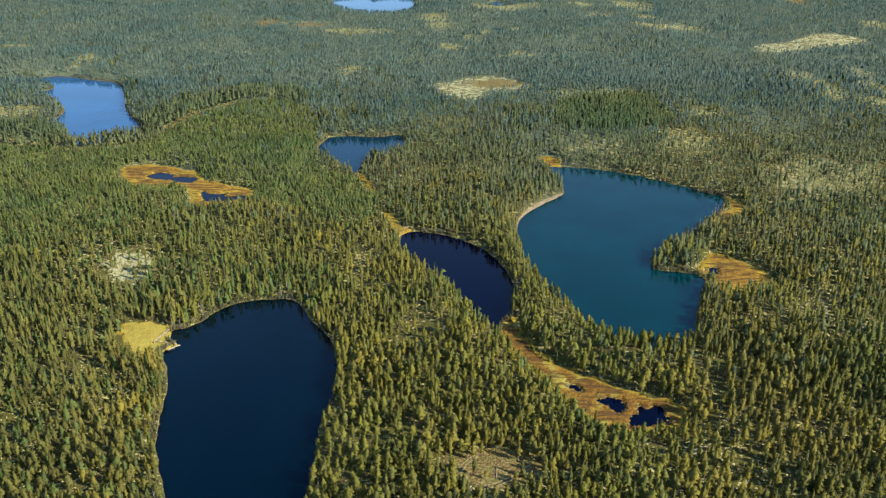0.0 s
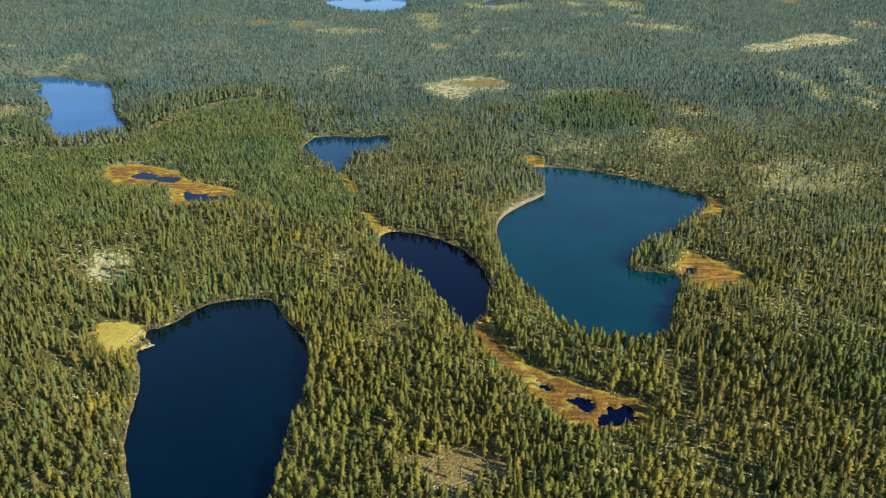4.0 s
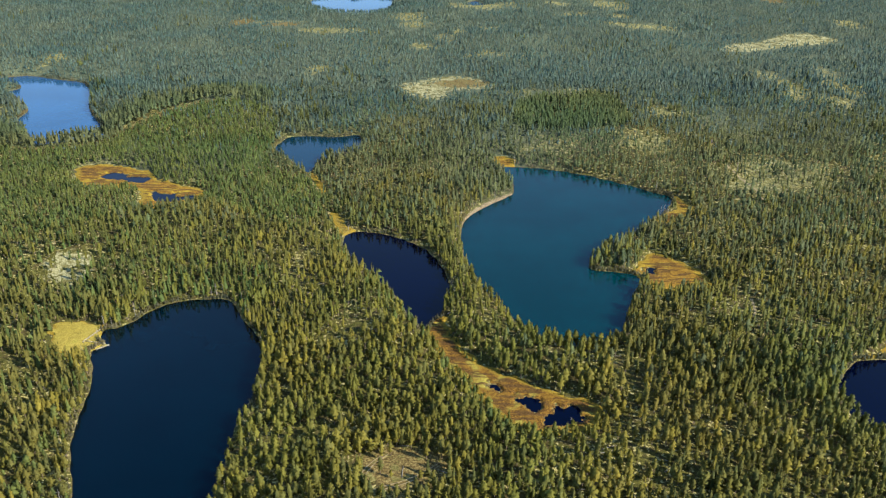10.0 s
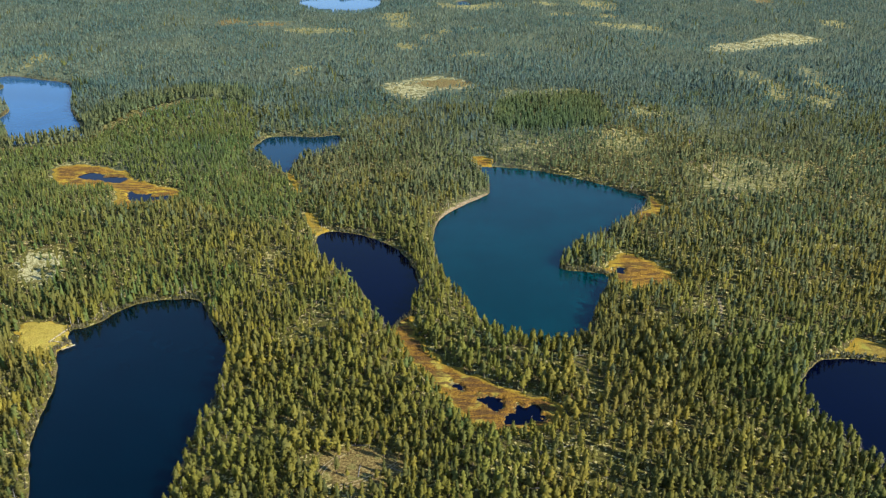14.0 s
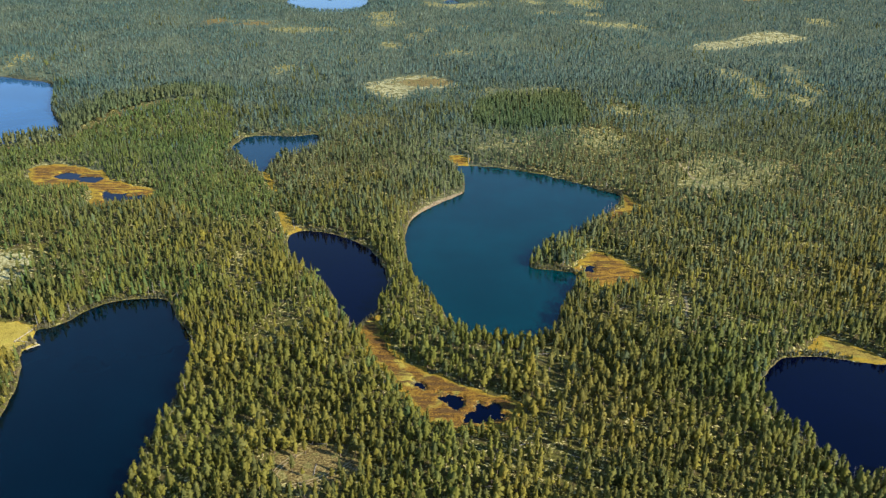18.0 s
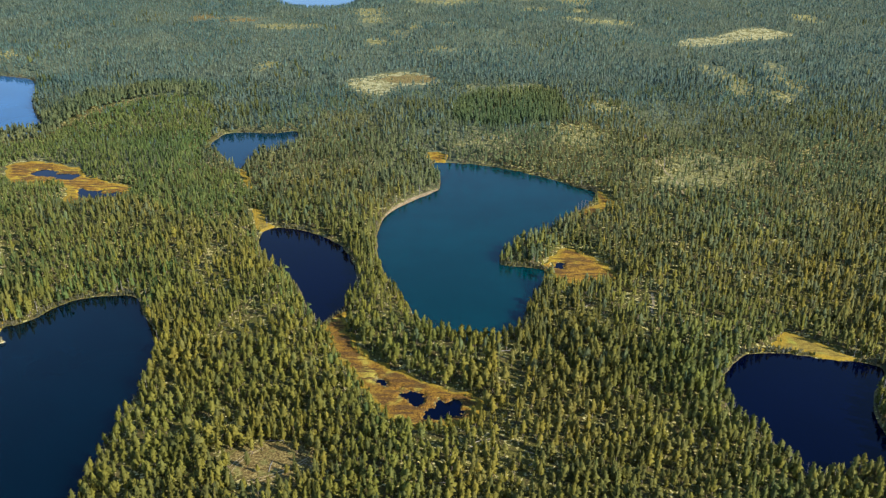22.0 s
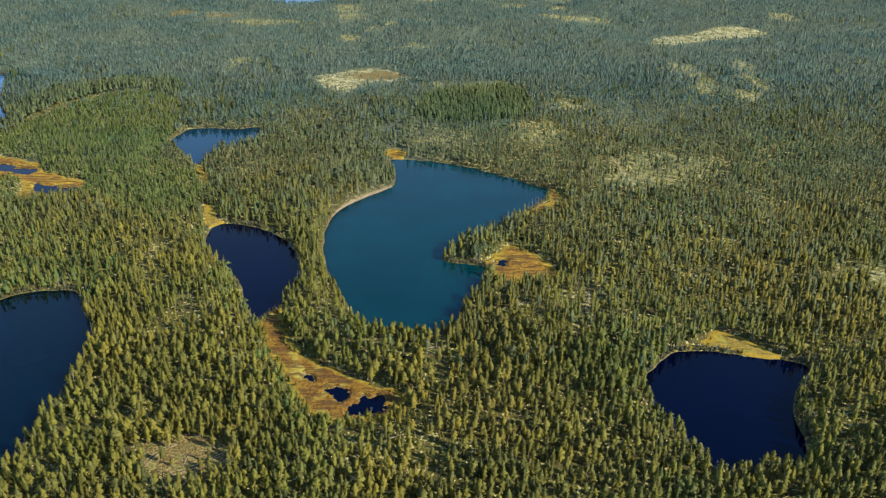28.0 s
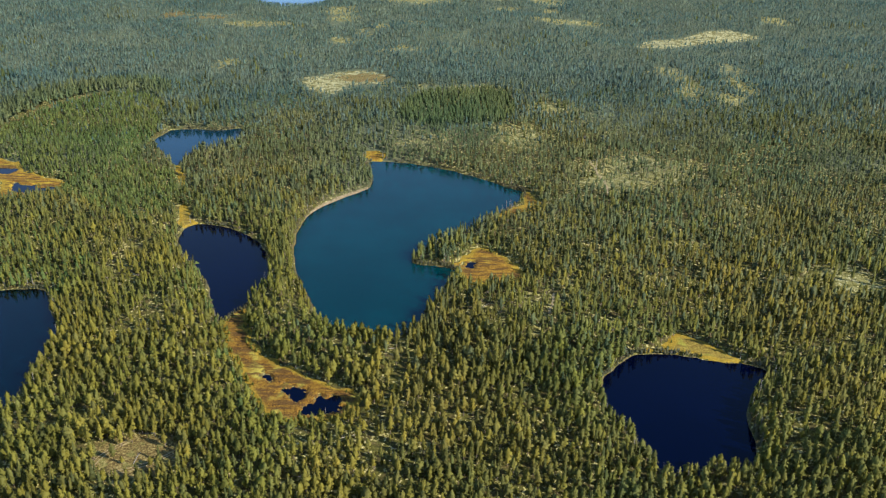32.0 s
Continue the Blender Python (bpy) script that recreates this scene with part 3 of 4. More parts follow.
def pine_shape(rs, clumps=11, sprays=16, sides=4, wide=1.25, low=3.4, lump=(0.5, 0.75), pointed=0.7, twig=1.0, core=(3, 1)):
    """A Scots pine 10 m high: a bare stem below a slim, ragged, flame-shaped crown."""
    low = low * rs.uniform(0.7, 1.25)
    wide = wide * rs.uniform(0.85, 1.18)
    top = 10.0
    lean = rs.normal(0, 0.3, 2)
    flame = rs.rand() < pointed
    parts = []

    def across(t):
        if flame:
            return wide * (1.08 * min(1.0, 0.62 + 1.6 * t) * (1 - t) ** 0.7 + 0.10)
        return wide * (0.30 + 0.85 * np.sin(np.pi * min(1.0, 0.14 + 0.78 * t)) - 0.12 * t)

    # the dense heart of the crown, ring over ring
    around, rings = core
    k = np.arange(around)
    heart = []
    for t in np.linspace(0.0, 0.72, rings) if rings > 1 else (0.12,):
        a = (k + 0.5 * rs.rand(around)) / around * 2 * np.pi
        r = across(t) * rs.uniform(0.45, 0.85, around)
        heart.append(np.column_stack([np.cos(a) * r + lean[0] * t, np.sin(a) * r + lean[1] * t, low + (top - low) * t - rs.rand(around) * 0.7]))
    heart.append(np.array([[lean[0], lean[1], top]]))
    f = []
    for j in range(rings - 1):
        a, b = j * around + k, j * around + (k + 1) % around
        f += [np.stack([a, b, b + around], 1), np.stack([a, b + around, a + around], 1)]
    last = (rings - 1) * around
    f.append(np.stack([last + k, last + (k + 1) % around, np.full(around, rings * around)], 1))
    parts.append((np.vstack(heart), np.vstack(f)))
    for i in range(clumps):
        t = (i + rs.rand()) / clumps
        r = max(0.26, across(t))
        a = i * 2.4 + rs.uniform(-0.6, 0.6)
        d = r * rs.uniform(0.2, 0.78)
        z = low + (top - low - 0.6) * t
        parts.append(tuft(rs, np.array([np.cos(a) * d + lean[0] * t, np.sin(a) * d + lean[1] * t, z]), r * rs.uniform(*lump), rs.uniform(0.9, 1.5), sides))
    for i in range(sprays):
        t = rs.rand() ** 1.2
        r = max(0.2, across(t)) * rs.uniform(0.75, 1.15)
        a = rs.rand() * 6.28
        parts.append(spray(rs, np.array([np.cos(a) * r + lean[0] * t, np.sin(a) * r + lean[1] * t, low - 0.5 + (top - low) * t * 0.97]), rs.uniform(0.5, 1.0) * twig))
    return gather(parts)


def spruce_shape(rs, tiers=7, sides=6, sprays=10, stout=1.1):
    """A spruce 10 m high: a slim cone of drooping, jagged tiers."""
    parts = []
    wide = stout * rs.uniform(1.15, 1.5)
    for i in range(tiers):
        t = i / tiers
        z0, r = 1.0 + 8.2 * t, wide * (1 - t) ** 0.85 + 0.18
        a = (np.arange(sides) + rs.rand(sides) * 0.7) / sides * 2 * np.pi
        rr = r * rs.uniform(0.72, 1.25, sides)
        ring = np.column_stack([np.cos(a) * rr, np.sin(a) * rr, z0 - 0.35 * rs.rand(sides)])
        tip = np.array([[rs.normal(0, 0.06), rs.normal(0, 0.06), z0 + 8.2 / tiers * 1.75]])
        k = np.arange(sides)
        parts.append((np.vstack([ring, tip]), np.stack([k, (k + 1) % sides, np.full(sides, sides)], 1)))
    for i in range(sprays):
        t = rs.rand()
        r, a = wide * (1 - t), rs.rand() * 6.28
        parts.append(spray(rs, np.array([np.cos(a) * r, np.sin(a) * r, 1.2 + 8 * t]), 0.6))
    return gather(parts)


def soft_normals(v, seed=3):
    """Normals that point out of the crown, uneven like needles."""
    jitter = np.random.RandomState(seed).normal(0, 0.36, v.shape)
    r = np.hypot(v[:, 0], v[:, 1])
    n = np.column_stack([v[:, :2] / (0.35 + r)[:, None], 0.56 + 0.50 * (v[:, 2] - 5.0) / 5.0]) + jitter
    return n / np.linalg.norm(n, axis=1)[:, None]


def stand(name, shapes, at, height, spread, material, label, rs, round_off=False):
    """Many trees of one kind in one mesh. at: their feet; height and spread: their size against the shapes'."""
    pick = rs.randint(0, len(shapes), len(at))
    turn = rs.rand(len(at)) * 2 * np.pi
    vs, fs, tones, normals, n = [], [], [], [], 0
    tone = rs.rand(len(at))
    for k, (v, f) in enumerate(shapes):
        w = np.nonzero(pick == k)[0]
        if not len(w):
            continue
        c, s = np.cos(turn[w])[:, None], np.sin(turn[w])[:, None]
        x = (v[None, :, 0] * c - v[None, :, 1] * s) * spread[w][:, None] + at[w, 0][:, None]
        y = (v[None, :, 0] * s + v[None, :, 1] * c) * spread[w][:, None] + at[w, 1][:, None]
        z = v[None, :, 2] * height[w][:, None] + at[w, 2][:, None]
        vs.append(np.stack([x, y, z], 2).reshape(-1, 3))
        fs.append((f[None] + (np.arange(len(w)) * len(v))[:, None, None]).reshape(-1, 3) + n)
        n += len(w) * len(v)
        tones.append(np.repeat(tone[w], len(v)))
        if round_off:
            m = soft_normals(v)
            normals.append(np.stack([m[None, :, 0] * c - m[None, :, 1] * s, m[None, :, 0] * s + m[None, :, 1] * c, m[None, :, 2] + 0 * c], 2).reshape(-1, 3))
    ob = mesh_object(name, np.vstack(vs), np.vstack(fs), material)
    put_attr(ob, "tone", np.concatenate(tones))
    smooth(ob)
    if round_off:
        ob.data.normals_split_custom_set_from_vertices(np.vstack(normals))
    return tagged(ob, label, "forest", kind="stuff")


# where trees stand: a jittered grid, thinned by ground and by chance
rs = np.random.RandomState(11)


def scatter(y0, y1, step):
    rows = np.arange(y0, y1, step)
    out = []
    for i, y in enumerate(rows):
        h = 150 + y * 0.53
        x = np.arange(65 + y * 0.02 - h, 65 + y * 0.02 + h, step) + (i % 2) * step / 2
        out.append(np.column_stack([x, np.full(len(x), y)]))
    p = np.vstack(out)
    return p + rs.uniform(-0.62, 0.62, p.shape) * step


extra = scatter(430, 735, 3.9)
extra = extra[away(YOUNG_AREA, extra) < 0]
feet = np.vstack([scatter(40, 175, 3.6), scatter(175, 430, 2.9), scatter(430, 800, 3.35), scatter(800, 1480, 4.3), extra, scatter(-140, 40, 4.6)])
wd, bd = water_distance(feet), nearest(BOGS, feet)
od, fd = nearest(OPEN, feet), nearest(FELLED, feet)
pd = np.minimum(round_patches(PATCHES, feet), round_patches(BARE, feet))
yd, dd, vd = away(YOUNG_AREA, feet), away(DARK_AREA, feet), away(VERGE_LINE, feet)
sd = nearest(SANDS, feet)
x, y = feet[:, 0], feet[:, 1]
clump = 0.6 * rough(x, y, 16.0) + 0.4 * rough(x + 50, y, 45.0)
chance = np.clip(0.04 + 1.25 * clump, 0, 1)
chance = np.where((x < -60) & (y < 420), np.clip(chance + 0.14, 0, 1), chance)
chance = np.where(y > 420, np.clip(chance + 0.34, 0, 1), chance)
chance = np.where(y > 700, np.clip(chance + 0.12, 0, 1), chance)
chance = np.where((yd < 0) | (dd < 0), 0.97, chance)
chance = np.where((x > 110) & (y < 430), np.clip(chance + 0.17, 0, 1), chance)
ridge = (x < 42 - (y - 262) * 0.9 + 12) & (x > -60) & (y < 420)
chance = np.where(ridge, np.clip(chance + 0.36, 0, 1), chance)
pd_front = round_patches(PATCHES, feet + (0, 12))
chance = np.where((np.minimum(pd, pd_front) + wobble(feet, 12.0, 9.0) + wobble(feet + 77, 30.0, 12.0) < 0) & (y > 450), chance * 0.40, chance)
chance = np.where((y < 450) & (pd + wobble(feet, 8.0, 3.0) < 2), 0.22, chance)
shore = ((wd > 0.8) & (wd < 8)) | (bd < 8)
chance = np.where(shore, np.maximum(chance, 0.93), chance)
fringe = (x < 59 - (y - 291) * 0.66) & (y > 255) & (y < 345) & (x > 20)
keep = (wd > 0.9) & (bd + np.where(fringe, 3.6, 0) + wobble(feet, 5.0, 1.2) > 0.6) & ((fd + wobble(feet, 7.0, 3.0) + wobble(feet + 31, 14.0, 3.5) > 1.5) | (rs.rand(len(feet)) < 0.09)) & (vd > -1.0) & (sd > -0.6) & (rs.rand(len(feet)) < chance)
keep &= (od + wobble(feet, 9.0, 5.0) > np.where(y < 450, 3.0, -1.0)) | (rs.rand(len(feet)) < np.where(y > 700, 0.55, 0.10))
open_far = np.minimum(round_patches(FAR_HEATHS, feet), round_patches(FAR_HEATHS, feet + (0, 16)))
keep &= (open_far + wobble(feet, 12.0, 6.0) > -1) | (rs.rand(len(feet)) < 0.25)
keep &= ((nearest(OPEN, feet + (0, 18)) > 0) & (round_patches(BARE, feet + (0, 18)) > 0)) | (y < 700) | (rs.rand(len(feet)) < 0.3)
lane = np.abs(x - (182.0 + (y - 342) * 0.22)) < 2.2
keep &= ~(lane & (y > 334) & (y < 364))
lane = (np.abs(x - 236.5) < 2.0) & (y > 490) & (y < 562)
keep &= ~lane
wall = (vd < 30) & (yd > 0) & (y > 600)
ridge, fringe = ridge[keep], (fringe & (bd < 0.8))[keep]
feet, wd, yd, dd, bd, wall = feet[keep], wd[keep], yd[keep], dd[keep], bd[keep], wall[keep]
feet = np.column_stack([feet, land(feet) - 0.05])
n = len(feet)
size = rs.uniform(0.66, 1.02, n) * (0.84 + 0.36 * rough(feet[:, 0], feet[:, 1], 60.0))
size = np.where(rs.rand(n) < 0.22, size * rs.uniform(0.45, 0.75, n), size)
size = np.where(yd < 0, rs.uniform(0.42, 0.68, n), size)
size = np.where(dd < 0, rs.uniform(0.75, 0.95, n), size)
size = np.where((bd < 3) & (rs.rand(n) < 0.3), size * 0.62, size)
sunny = (bd < 7) & (feet[:, 0] > 48 - (feet[:, 1] - 316) * 0.85) & (feet[:, 1] > 285) & (feet[:, 1] < 356)
size = np.where(sunny, np.maximum(size, 0.85) * 1.1, size)
size = np.where(fringe, rs.uniform(0.16, 0.42, n), size)
size = np.where(wall, rs.uniform(1.1, 1.4, n), size)
size = np.where((nearest(OPEN, feet[:, :2]) < 0) & (feet[:, 1] > 700), size * rs.uniform(0.25, 0.6, n), size)
kind_noise = rough(feet[:, 0] + 300, feet[:, 1], 38.0) * 0.55 + rs.rand(n) * 0.45 - 0.06 * np.clip((feet[:, 1] - 650) / 300, 0, 1)
kind = np.where(kind_noise > np.where(feet[:, 1] < 420, 0.82, 0.77), 1, 0)                  # 1: spruce
kind = np.where((yd < 0) & (rs.rand(n) < 0.80), 2, kind)  # 2: young pine
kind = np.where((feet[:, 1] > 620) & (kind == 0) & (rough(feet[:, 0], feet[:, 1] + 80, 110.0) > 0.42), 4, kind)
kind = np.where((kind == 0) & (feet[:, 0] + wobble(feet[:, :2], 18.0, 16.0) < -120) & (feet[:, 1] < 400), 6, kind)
kind = np.where((kind == 0) & (rs.rand(n) < np.clip((feet[:, 1] - 370) / 190, 0, 1)), 4, kind)   # 4: greener pines, cooled for haze
kind = np.where((kind == 4) & (feet[:, 1] < 430 + 130 * rs.rand(n)), 6, kind)
kind = np.where((kind == 0) & (feet[:, 0] > 105) & (rs.rand(n) < 0.6), 6, kind)
kind = np.where((kind == 4) & (rs.rand(n) < np.clip((feet[:, 1] - 580) / 200, 0, 1)), 5, kind)   # 5: far pines, blue-green tint in place of haze
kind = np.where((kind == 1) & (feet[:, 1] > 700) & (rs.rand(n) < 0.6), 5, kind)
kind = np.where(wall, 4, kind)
kind = np.where((kind == 0) & (rs.rand(n) < 0.30 + np.clip((feet[:, 1] - 380) / 100, 0, 1)), 6, kind)
kind = np.where((kind == 6) & (rs.rand(n) < np.clip((feet[:, 1] - 440) / 140, 0, 1)), 4, kind)
kind = np.where((kind == 6) & (feet[:, 0] > 60) & (rs.rand(n) < np.clip((feet[:, 1] - 270) / 260, 0, 0.6)), 4, kind)
slope = (np.abs(feet[:, 0] - np.interp(-feet[:, 1], [-440, -390, -345, -300, -265], [-30, -2, 18, 40, 60])) < 13) & (feet[:, 1] > 255) & (feet[:, 1] < 440)
kind = np.where(slope & (rs.rand(n) < 0.25), 2, kind)     # young trees on the sunny side of the ridge
kind = np.where((feet[:, 0] < -60) & (feet[:, 1] < 430) & (rs.rand(n) < 0.20), 2, kind)
kind = np.where(fringe, 0, kind)
kind = np.where(dd < 0, 3, kind)                          # 3: planted conifers
spread = (0.25 + 0.75 * size) * rs.uniform(0.76, 1.22, n)
size = size * np.where(yd < 0, 0.92, 0.95 - 0.10 * np.clip((feet[:, 1] - 380) / 140, 0, 1) - 0.22 * np.clip((feet[:, 1] - 720) / 150, 0, 1))

shapes_rs = np.random.RandomState(5)
NEAR_PINE = [pine_shape(shapes_rs, 14, 46, 5, wide=1.38, low=2.7, lump=(0.38, 0.68), pointed=0.5, twig=0.8, core=(5, 2)) for _ in range(18)]
MID_PINE = [pine_shape(shapes_rs, 8, 16, 4, wide=1.38, low=2.7, lump=(0.40, 0.70), pointed=0.6, twig=0.9, core=(4, 2)) for _ in range(14)]
BACK_PINE = [pine_shape(shapes_rs, 4, 6, 4, wide=1.45, low=2.4, lump=(0.45, 0.8), pointed=0.6, core=(4, 1)) for _ in range(12)]
MID_YOUNG = [pine_shape(shapes_rs, 3, 6, 4, wide=1.7, low=1.0, lump=(0.45, 0.8), pointed=0.8, core=(4, 1)) for _ in range(10)]
FAR_PINE = [pine_shape(shapes_rs, 1, 4, 4, wide=1.95, low=2.0, lump=(0.5, 0.8), pointed=0.8, twig=1.4, core=(4, 1)) for _ in range(10)]
NEAR_SPRUCE = [spruce_shape(shapes_rs, 8, 6, 22, 0.9) for _ in range(7)]
MID_SPRUCE = [spruce_shape(shapes_rs, 5, 6, 9, 0.95) for _ in range(7)]
FAR_SPRUCE = [spruce_shape(shapes_rs, 2, 5, 3, 1.1) for _ in range(6)]
SPRIG = [pine_shape(shapes_rs, 2, 6, 3, wide=2.6, low=0.6) for _ in range(6)]
STEM = [trunk_shape(shapes_rs, 9.0, 0.17) for _ in range(5)]
SLIM_STEM = [trunk_shape(shapes_rs, 8.5, 0.20, 3) for _ in range(4)]

far_off = np.hypot(feet[:, 0] - 65, feet[:, 1])
# the trees of one glade below the flight line stand singly
glade = (feet[:, 0] > 22) & (feet[:, 0] < 126) & (feet[:, 1] > 216) & (feet[:, 1] < 262)
single = np.zeros(n, bool)
for k, most in ((0, 290), (1, 200)):
    w = np.nonzero(glade & (kind == k))[0]
    single[w[np.argsort(feet[w, 1])][:most]] = True

bands = [("near", (far_off < 340) & (feet[:, 1] > 170)), ("under", feet[:, 1] <= 170), ("mid", (far_off >= 340) & (far_off < 530)), ("back", (far_off >= 530) & (far_off < 800)), ("far", far_off >= 800)]
table = {"near": (NEAR_PINE, NEAR_SPRUCE), "mid": (MID_PINE, MID_SPRUCE), "back": (BACK_PINE, MID_SPRUCE), "under": (BACK_PINE, MID_SPRUCE), "far": (FAR_PINE, FAR_SPRUCE)}
KINDS = ((0, 0, PINE, "pine_forest", "sunlit olive-green pines of an open boreal forest"), (1, 1, SPRUCE, "spruce_forest", "darker green spruces standing among the pines"), (2, 0, YOUNG, "young_pine_forest", "dense bright green younger pines"), (3, 1, PLANTED, "conifer_plantation", "dense block of planted dark green conifers"), (4, 0, HAZED_PINE, "hazed_pine_forest", "green pines of the denser forest behind the lakes, tinted cooler for haze"), (5, 0, FAR_HAZE_PINE, "far_haze_pine_forest", "pines of the far forest, tinted blue-green in place of haze"), (6, 0, OLIVE_PINE, "olive_pine_forest", "olive-green pines of the open forest"))
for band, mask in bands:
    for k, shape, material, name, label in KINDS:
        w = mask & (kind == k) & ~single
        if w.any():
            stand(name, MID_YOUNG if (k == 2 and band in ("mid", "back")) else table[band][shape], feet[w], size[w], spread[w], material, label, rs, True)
w = (far_off < 340) & ~single & (kind != 1)
stand("pine_stems", STEM, feet[w], size[w] * 0.85, size[w], BARK, "brown and orange bark stems of pines", rs)
w = (far_off >= 340) & (far_off < 620) & ((kind == 0) | (kind >= 4))
stand("pine_stems", SLIM_STEM, feet[w], size[w] * 0.85, size[w], BARK, "thin brown stems of pines", rs)

# low saplings and juniper between the near trees
low = scatter(195, 430, 3.6)
keep = (water_distance(low) > 0.8) & (nearest(BOGS, low) > -2.8) & (nearest(FELLED, low) > -2) & (rs.rand(len(low)) < 0.25 + 0.5 * rough(low[:, 0], low[:, 1] + 70, 14.0))
low = np.column_stack([low[keep], land(low[keep]) - 0.05])
s = rs.uniform(0.09, 0.30, len(low))
stand("saplings", SPRIG, low, s, s * rs.uniform(0.9, 1.5, len(low)), SAPLING, "low pine saplings and juniper on the heath", rs)


# grey-brown shrubs along the water's edge
rim_feet = []
for key in "ABCDEF":
    line = outline(np.array(LAKES[key][::5]), 12)
    gap = np.roll(line, -1, 0) - line
    side = np.stack([gap[:, 1], -gap[:, 0]], 1) / (np.linalg.norm(gap, axis=1)[:, None] + 1e-9)
    for far in (0.6, 1.4):
        for sign in (-1, 1):
            rim_feet.append(line + side * sign * far + rs.normal(0, 0.5, line.shape))
low = np.vstack(rim_feet)
keep = (water_distance(low) > 0.15) & (water_distance(low) < 2.8) & (nearest(SANDS, low) > 0) & (rough(low[:, 0], low[:, 1], 9.0) > 0.36)
low = np.column_stack([low[keep], land(low[keep]) - 0.05])
s = rs.uniform(0.10, 0.32, len(low))
stand("shore_shrubs", SPRIG, low, s, s * rs.uniform(1.0, 1.6, len(low)), SHRUB, "grey-brown leafless shrubs along the water's edge", rs)


# ---- single things ----
def part(name, shape, material, parent, label=""):
    ob = mesh_object(name, shape[0], shape[1], material, parent)
    if label:
        tagged(ob, label)
    return ob


def rod(a, b, r0, r1, sides=4):
    """A tapered round stick from a to b."""
    a, b = np.array(a, float), np.array(b, float)
    d = (b - a) / np.linalg.norm(b - a)
    s = np.cross(d, (0.3, 0.2, 1.0) if abs(d[2]) < 0.9 else (1.0, 0, 0))
    s /= np.linalg.norm(s)
    u = np.cross(d, s)
    k = np.arange(sides) / sides * 2 * np.pi
    ring = np.cos(k)[:, None] * s + np.sin(k)[:, None] * u
    v = np.vstack([a + ring * r0, b + ring * r1, [b + d * r1 * 0.5]])
    f = []
    for i in range(sides):
        j = (i + 1) % sides
        f += [(i, j, j + sides), (i, j + sides, i + sides), (i + sides, j + sides, 2 * sides)]
    return v, np.array(f)


def single_trees(name, crowns, material, label, group, which):
    """Trees that stand singly, each with its trunk and crown."""
    models = []
    for i, crown in enumerate(crowns):
        root = new(name)
        trunk = part("trunk", STEM[i % len(STEM)] if name == "pine_tree" else SLIM_STEM[i % len(SLIM_STEM)], BARK, root)
        for k in range(3 if name == "pine_tree" else 0):
            a, z = i + k * 2.2, 2.0 + 0.8 * k
            part("limb", rod((0, 0, z), (math.cos(a) * 1.0, math.sin(a) * 1.0, z + 0.25), 0.05, 0.015, 3), BARK, trunk)
        leaves = smooth(part("crown", crown, material, root))
        put_attr(leaves, "tone", np.full(len(crown[0]), rs.rand()))
        leaves.data.normals_split_custom_set_from_vertices(soft_normals(crown[0]))
        tagged(root, label, "tree", group)
        models.append(root)
    used = set()
    for j, i in enumerate(np.nonzero(which)[0]):
        k = j % len(models)
        m = Matrix.Translation(feet[i]) @ Matrix.Rotation(rs.rand() * 6.28, 4, "Z") @ Matrix.Diagonal((spread[i], spread[i], size[i], 1))
        if k in used:
            copy_thing(models[k], m @ Matrix.Diagonal([1 / v for v in models[k].scale] + [1]))
        else:
            used.add(k)
            models[k].matrix_basis = m


single_trees("pine_tree", NEAR_PINE, PINE, "olive-green Scots pine with bare lower trunk on lichen heath", "pines of the glade", single & (kind == 0))
single_trees("spruce_tree", NEAR_SPRUCE, SPRUCE, "slender dark green spruce among pines", "spruces of the glade", single & (kind == 1))


def dead_tree():
    """A dead pine: a grey stem with bare, broken branches."""
    root = new("dead_tree")
    part("trunk", gather([rod((0, 0, -0.4), (0.1, 0, 4.2), 0.15, 0.10, 6), rod((0.1, 0, 4.2), (0.0, 0.15, 8.2), 0.10, 0.03, 6)]), DEADWOOD, root)
    for i in range(9):
        z, a = 2.6 + i * 0.58, i * 2.3
        l = 1.5 - 0.11 * i
        base = np.array([0.08, 0.03, z])
        tip = base + np.array([np.cos(a) * l, np.sin(a) * l, 0.45 * l - 0.2])
        mid = base + (tip - base) * 0.55 + np.array([0, 0, 0.1])
        branch = part("branch", rod(base, tip, 0.045, 0.012, 3), DEADWOOD, root)
        part("twig", rod(mid, mid + np.array([np.cos(a + 0.8), np.sin(a + 0.8), 0.5]) * 0.5, 0.02, 0.006, 3), DEADWOOD, branch)
    return tagged(root, "bleached grey dead pine with bare branches", "dead tree", "dead pines by the shores")


def fallen_log():
    root = new("fallen_log")
    part("trunk", gather([rod((-3.4, 0, 0.16), (0.4, 0.12, 0.15), 0.17, 0.13, 6), rod((0.4, 0.12, 0.15), (3.6, -0.1, 0.13), 0.13, 0.05, 6)]), DEADWOOD, root)
    for i, (q, a) in enumerate(((0.6, 1.1), (1.4, -1.2), (2.1, 1.4), (2.7, -0.9))):
        part("branch_stub", rod((q, 0.05, 0.18), (q + 0.35, math.sin(a) * 0.7, 0.55), 0.035, 0.012, 3), DEADWOOD, root)
    return tagged(root, "weathered grey fallen pine trunk lying on heath", "log", "fallen logs")


def put(model, places):
    for i, (px, py, turn, s) in enumerate(places):
        z = float(land(np.array([[px, py]]))[0])
        m = pose(px, py, z, 0, 0, turn) @ Matrix.Diagonal((s, s, s, 1))
        if i == 0:
            model.matrix_basis = m
            first = s
        else:
            copy_thing(model, m @ Matrix.Diagonal((1 / first, 1 / first, 1 / first, 1)))


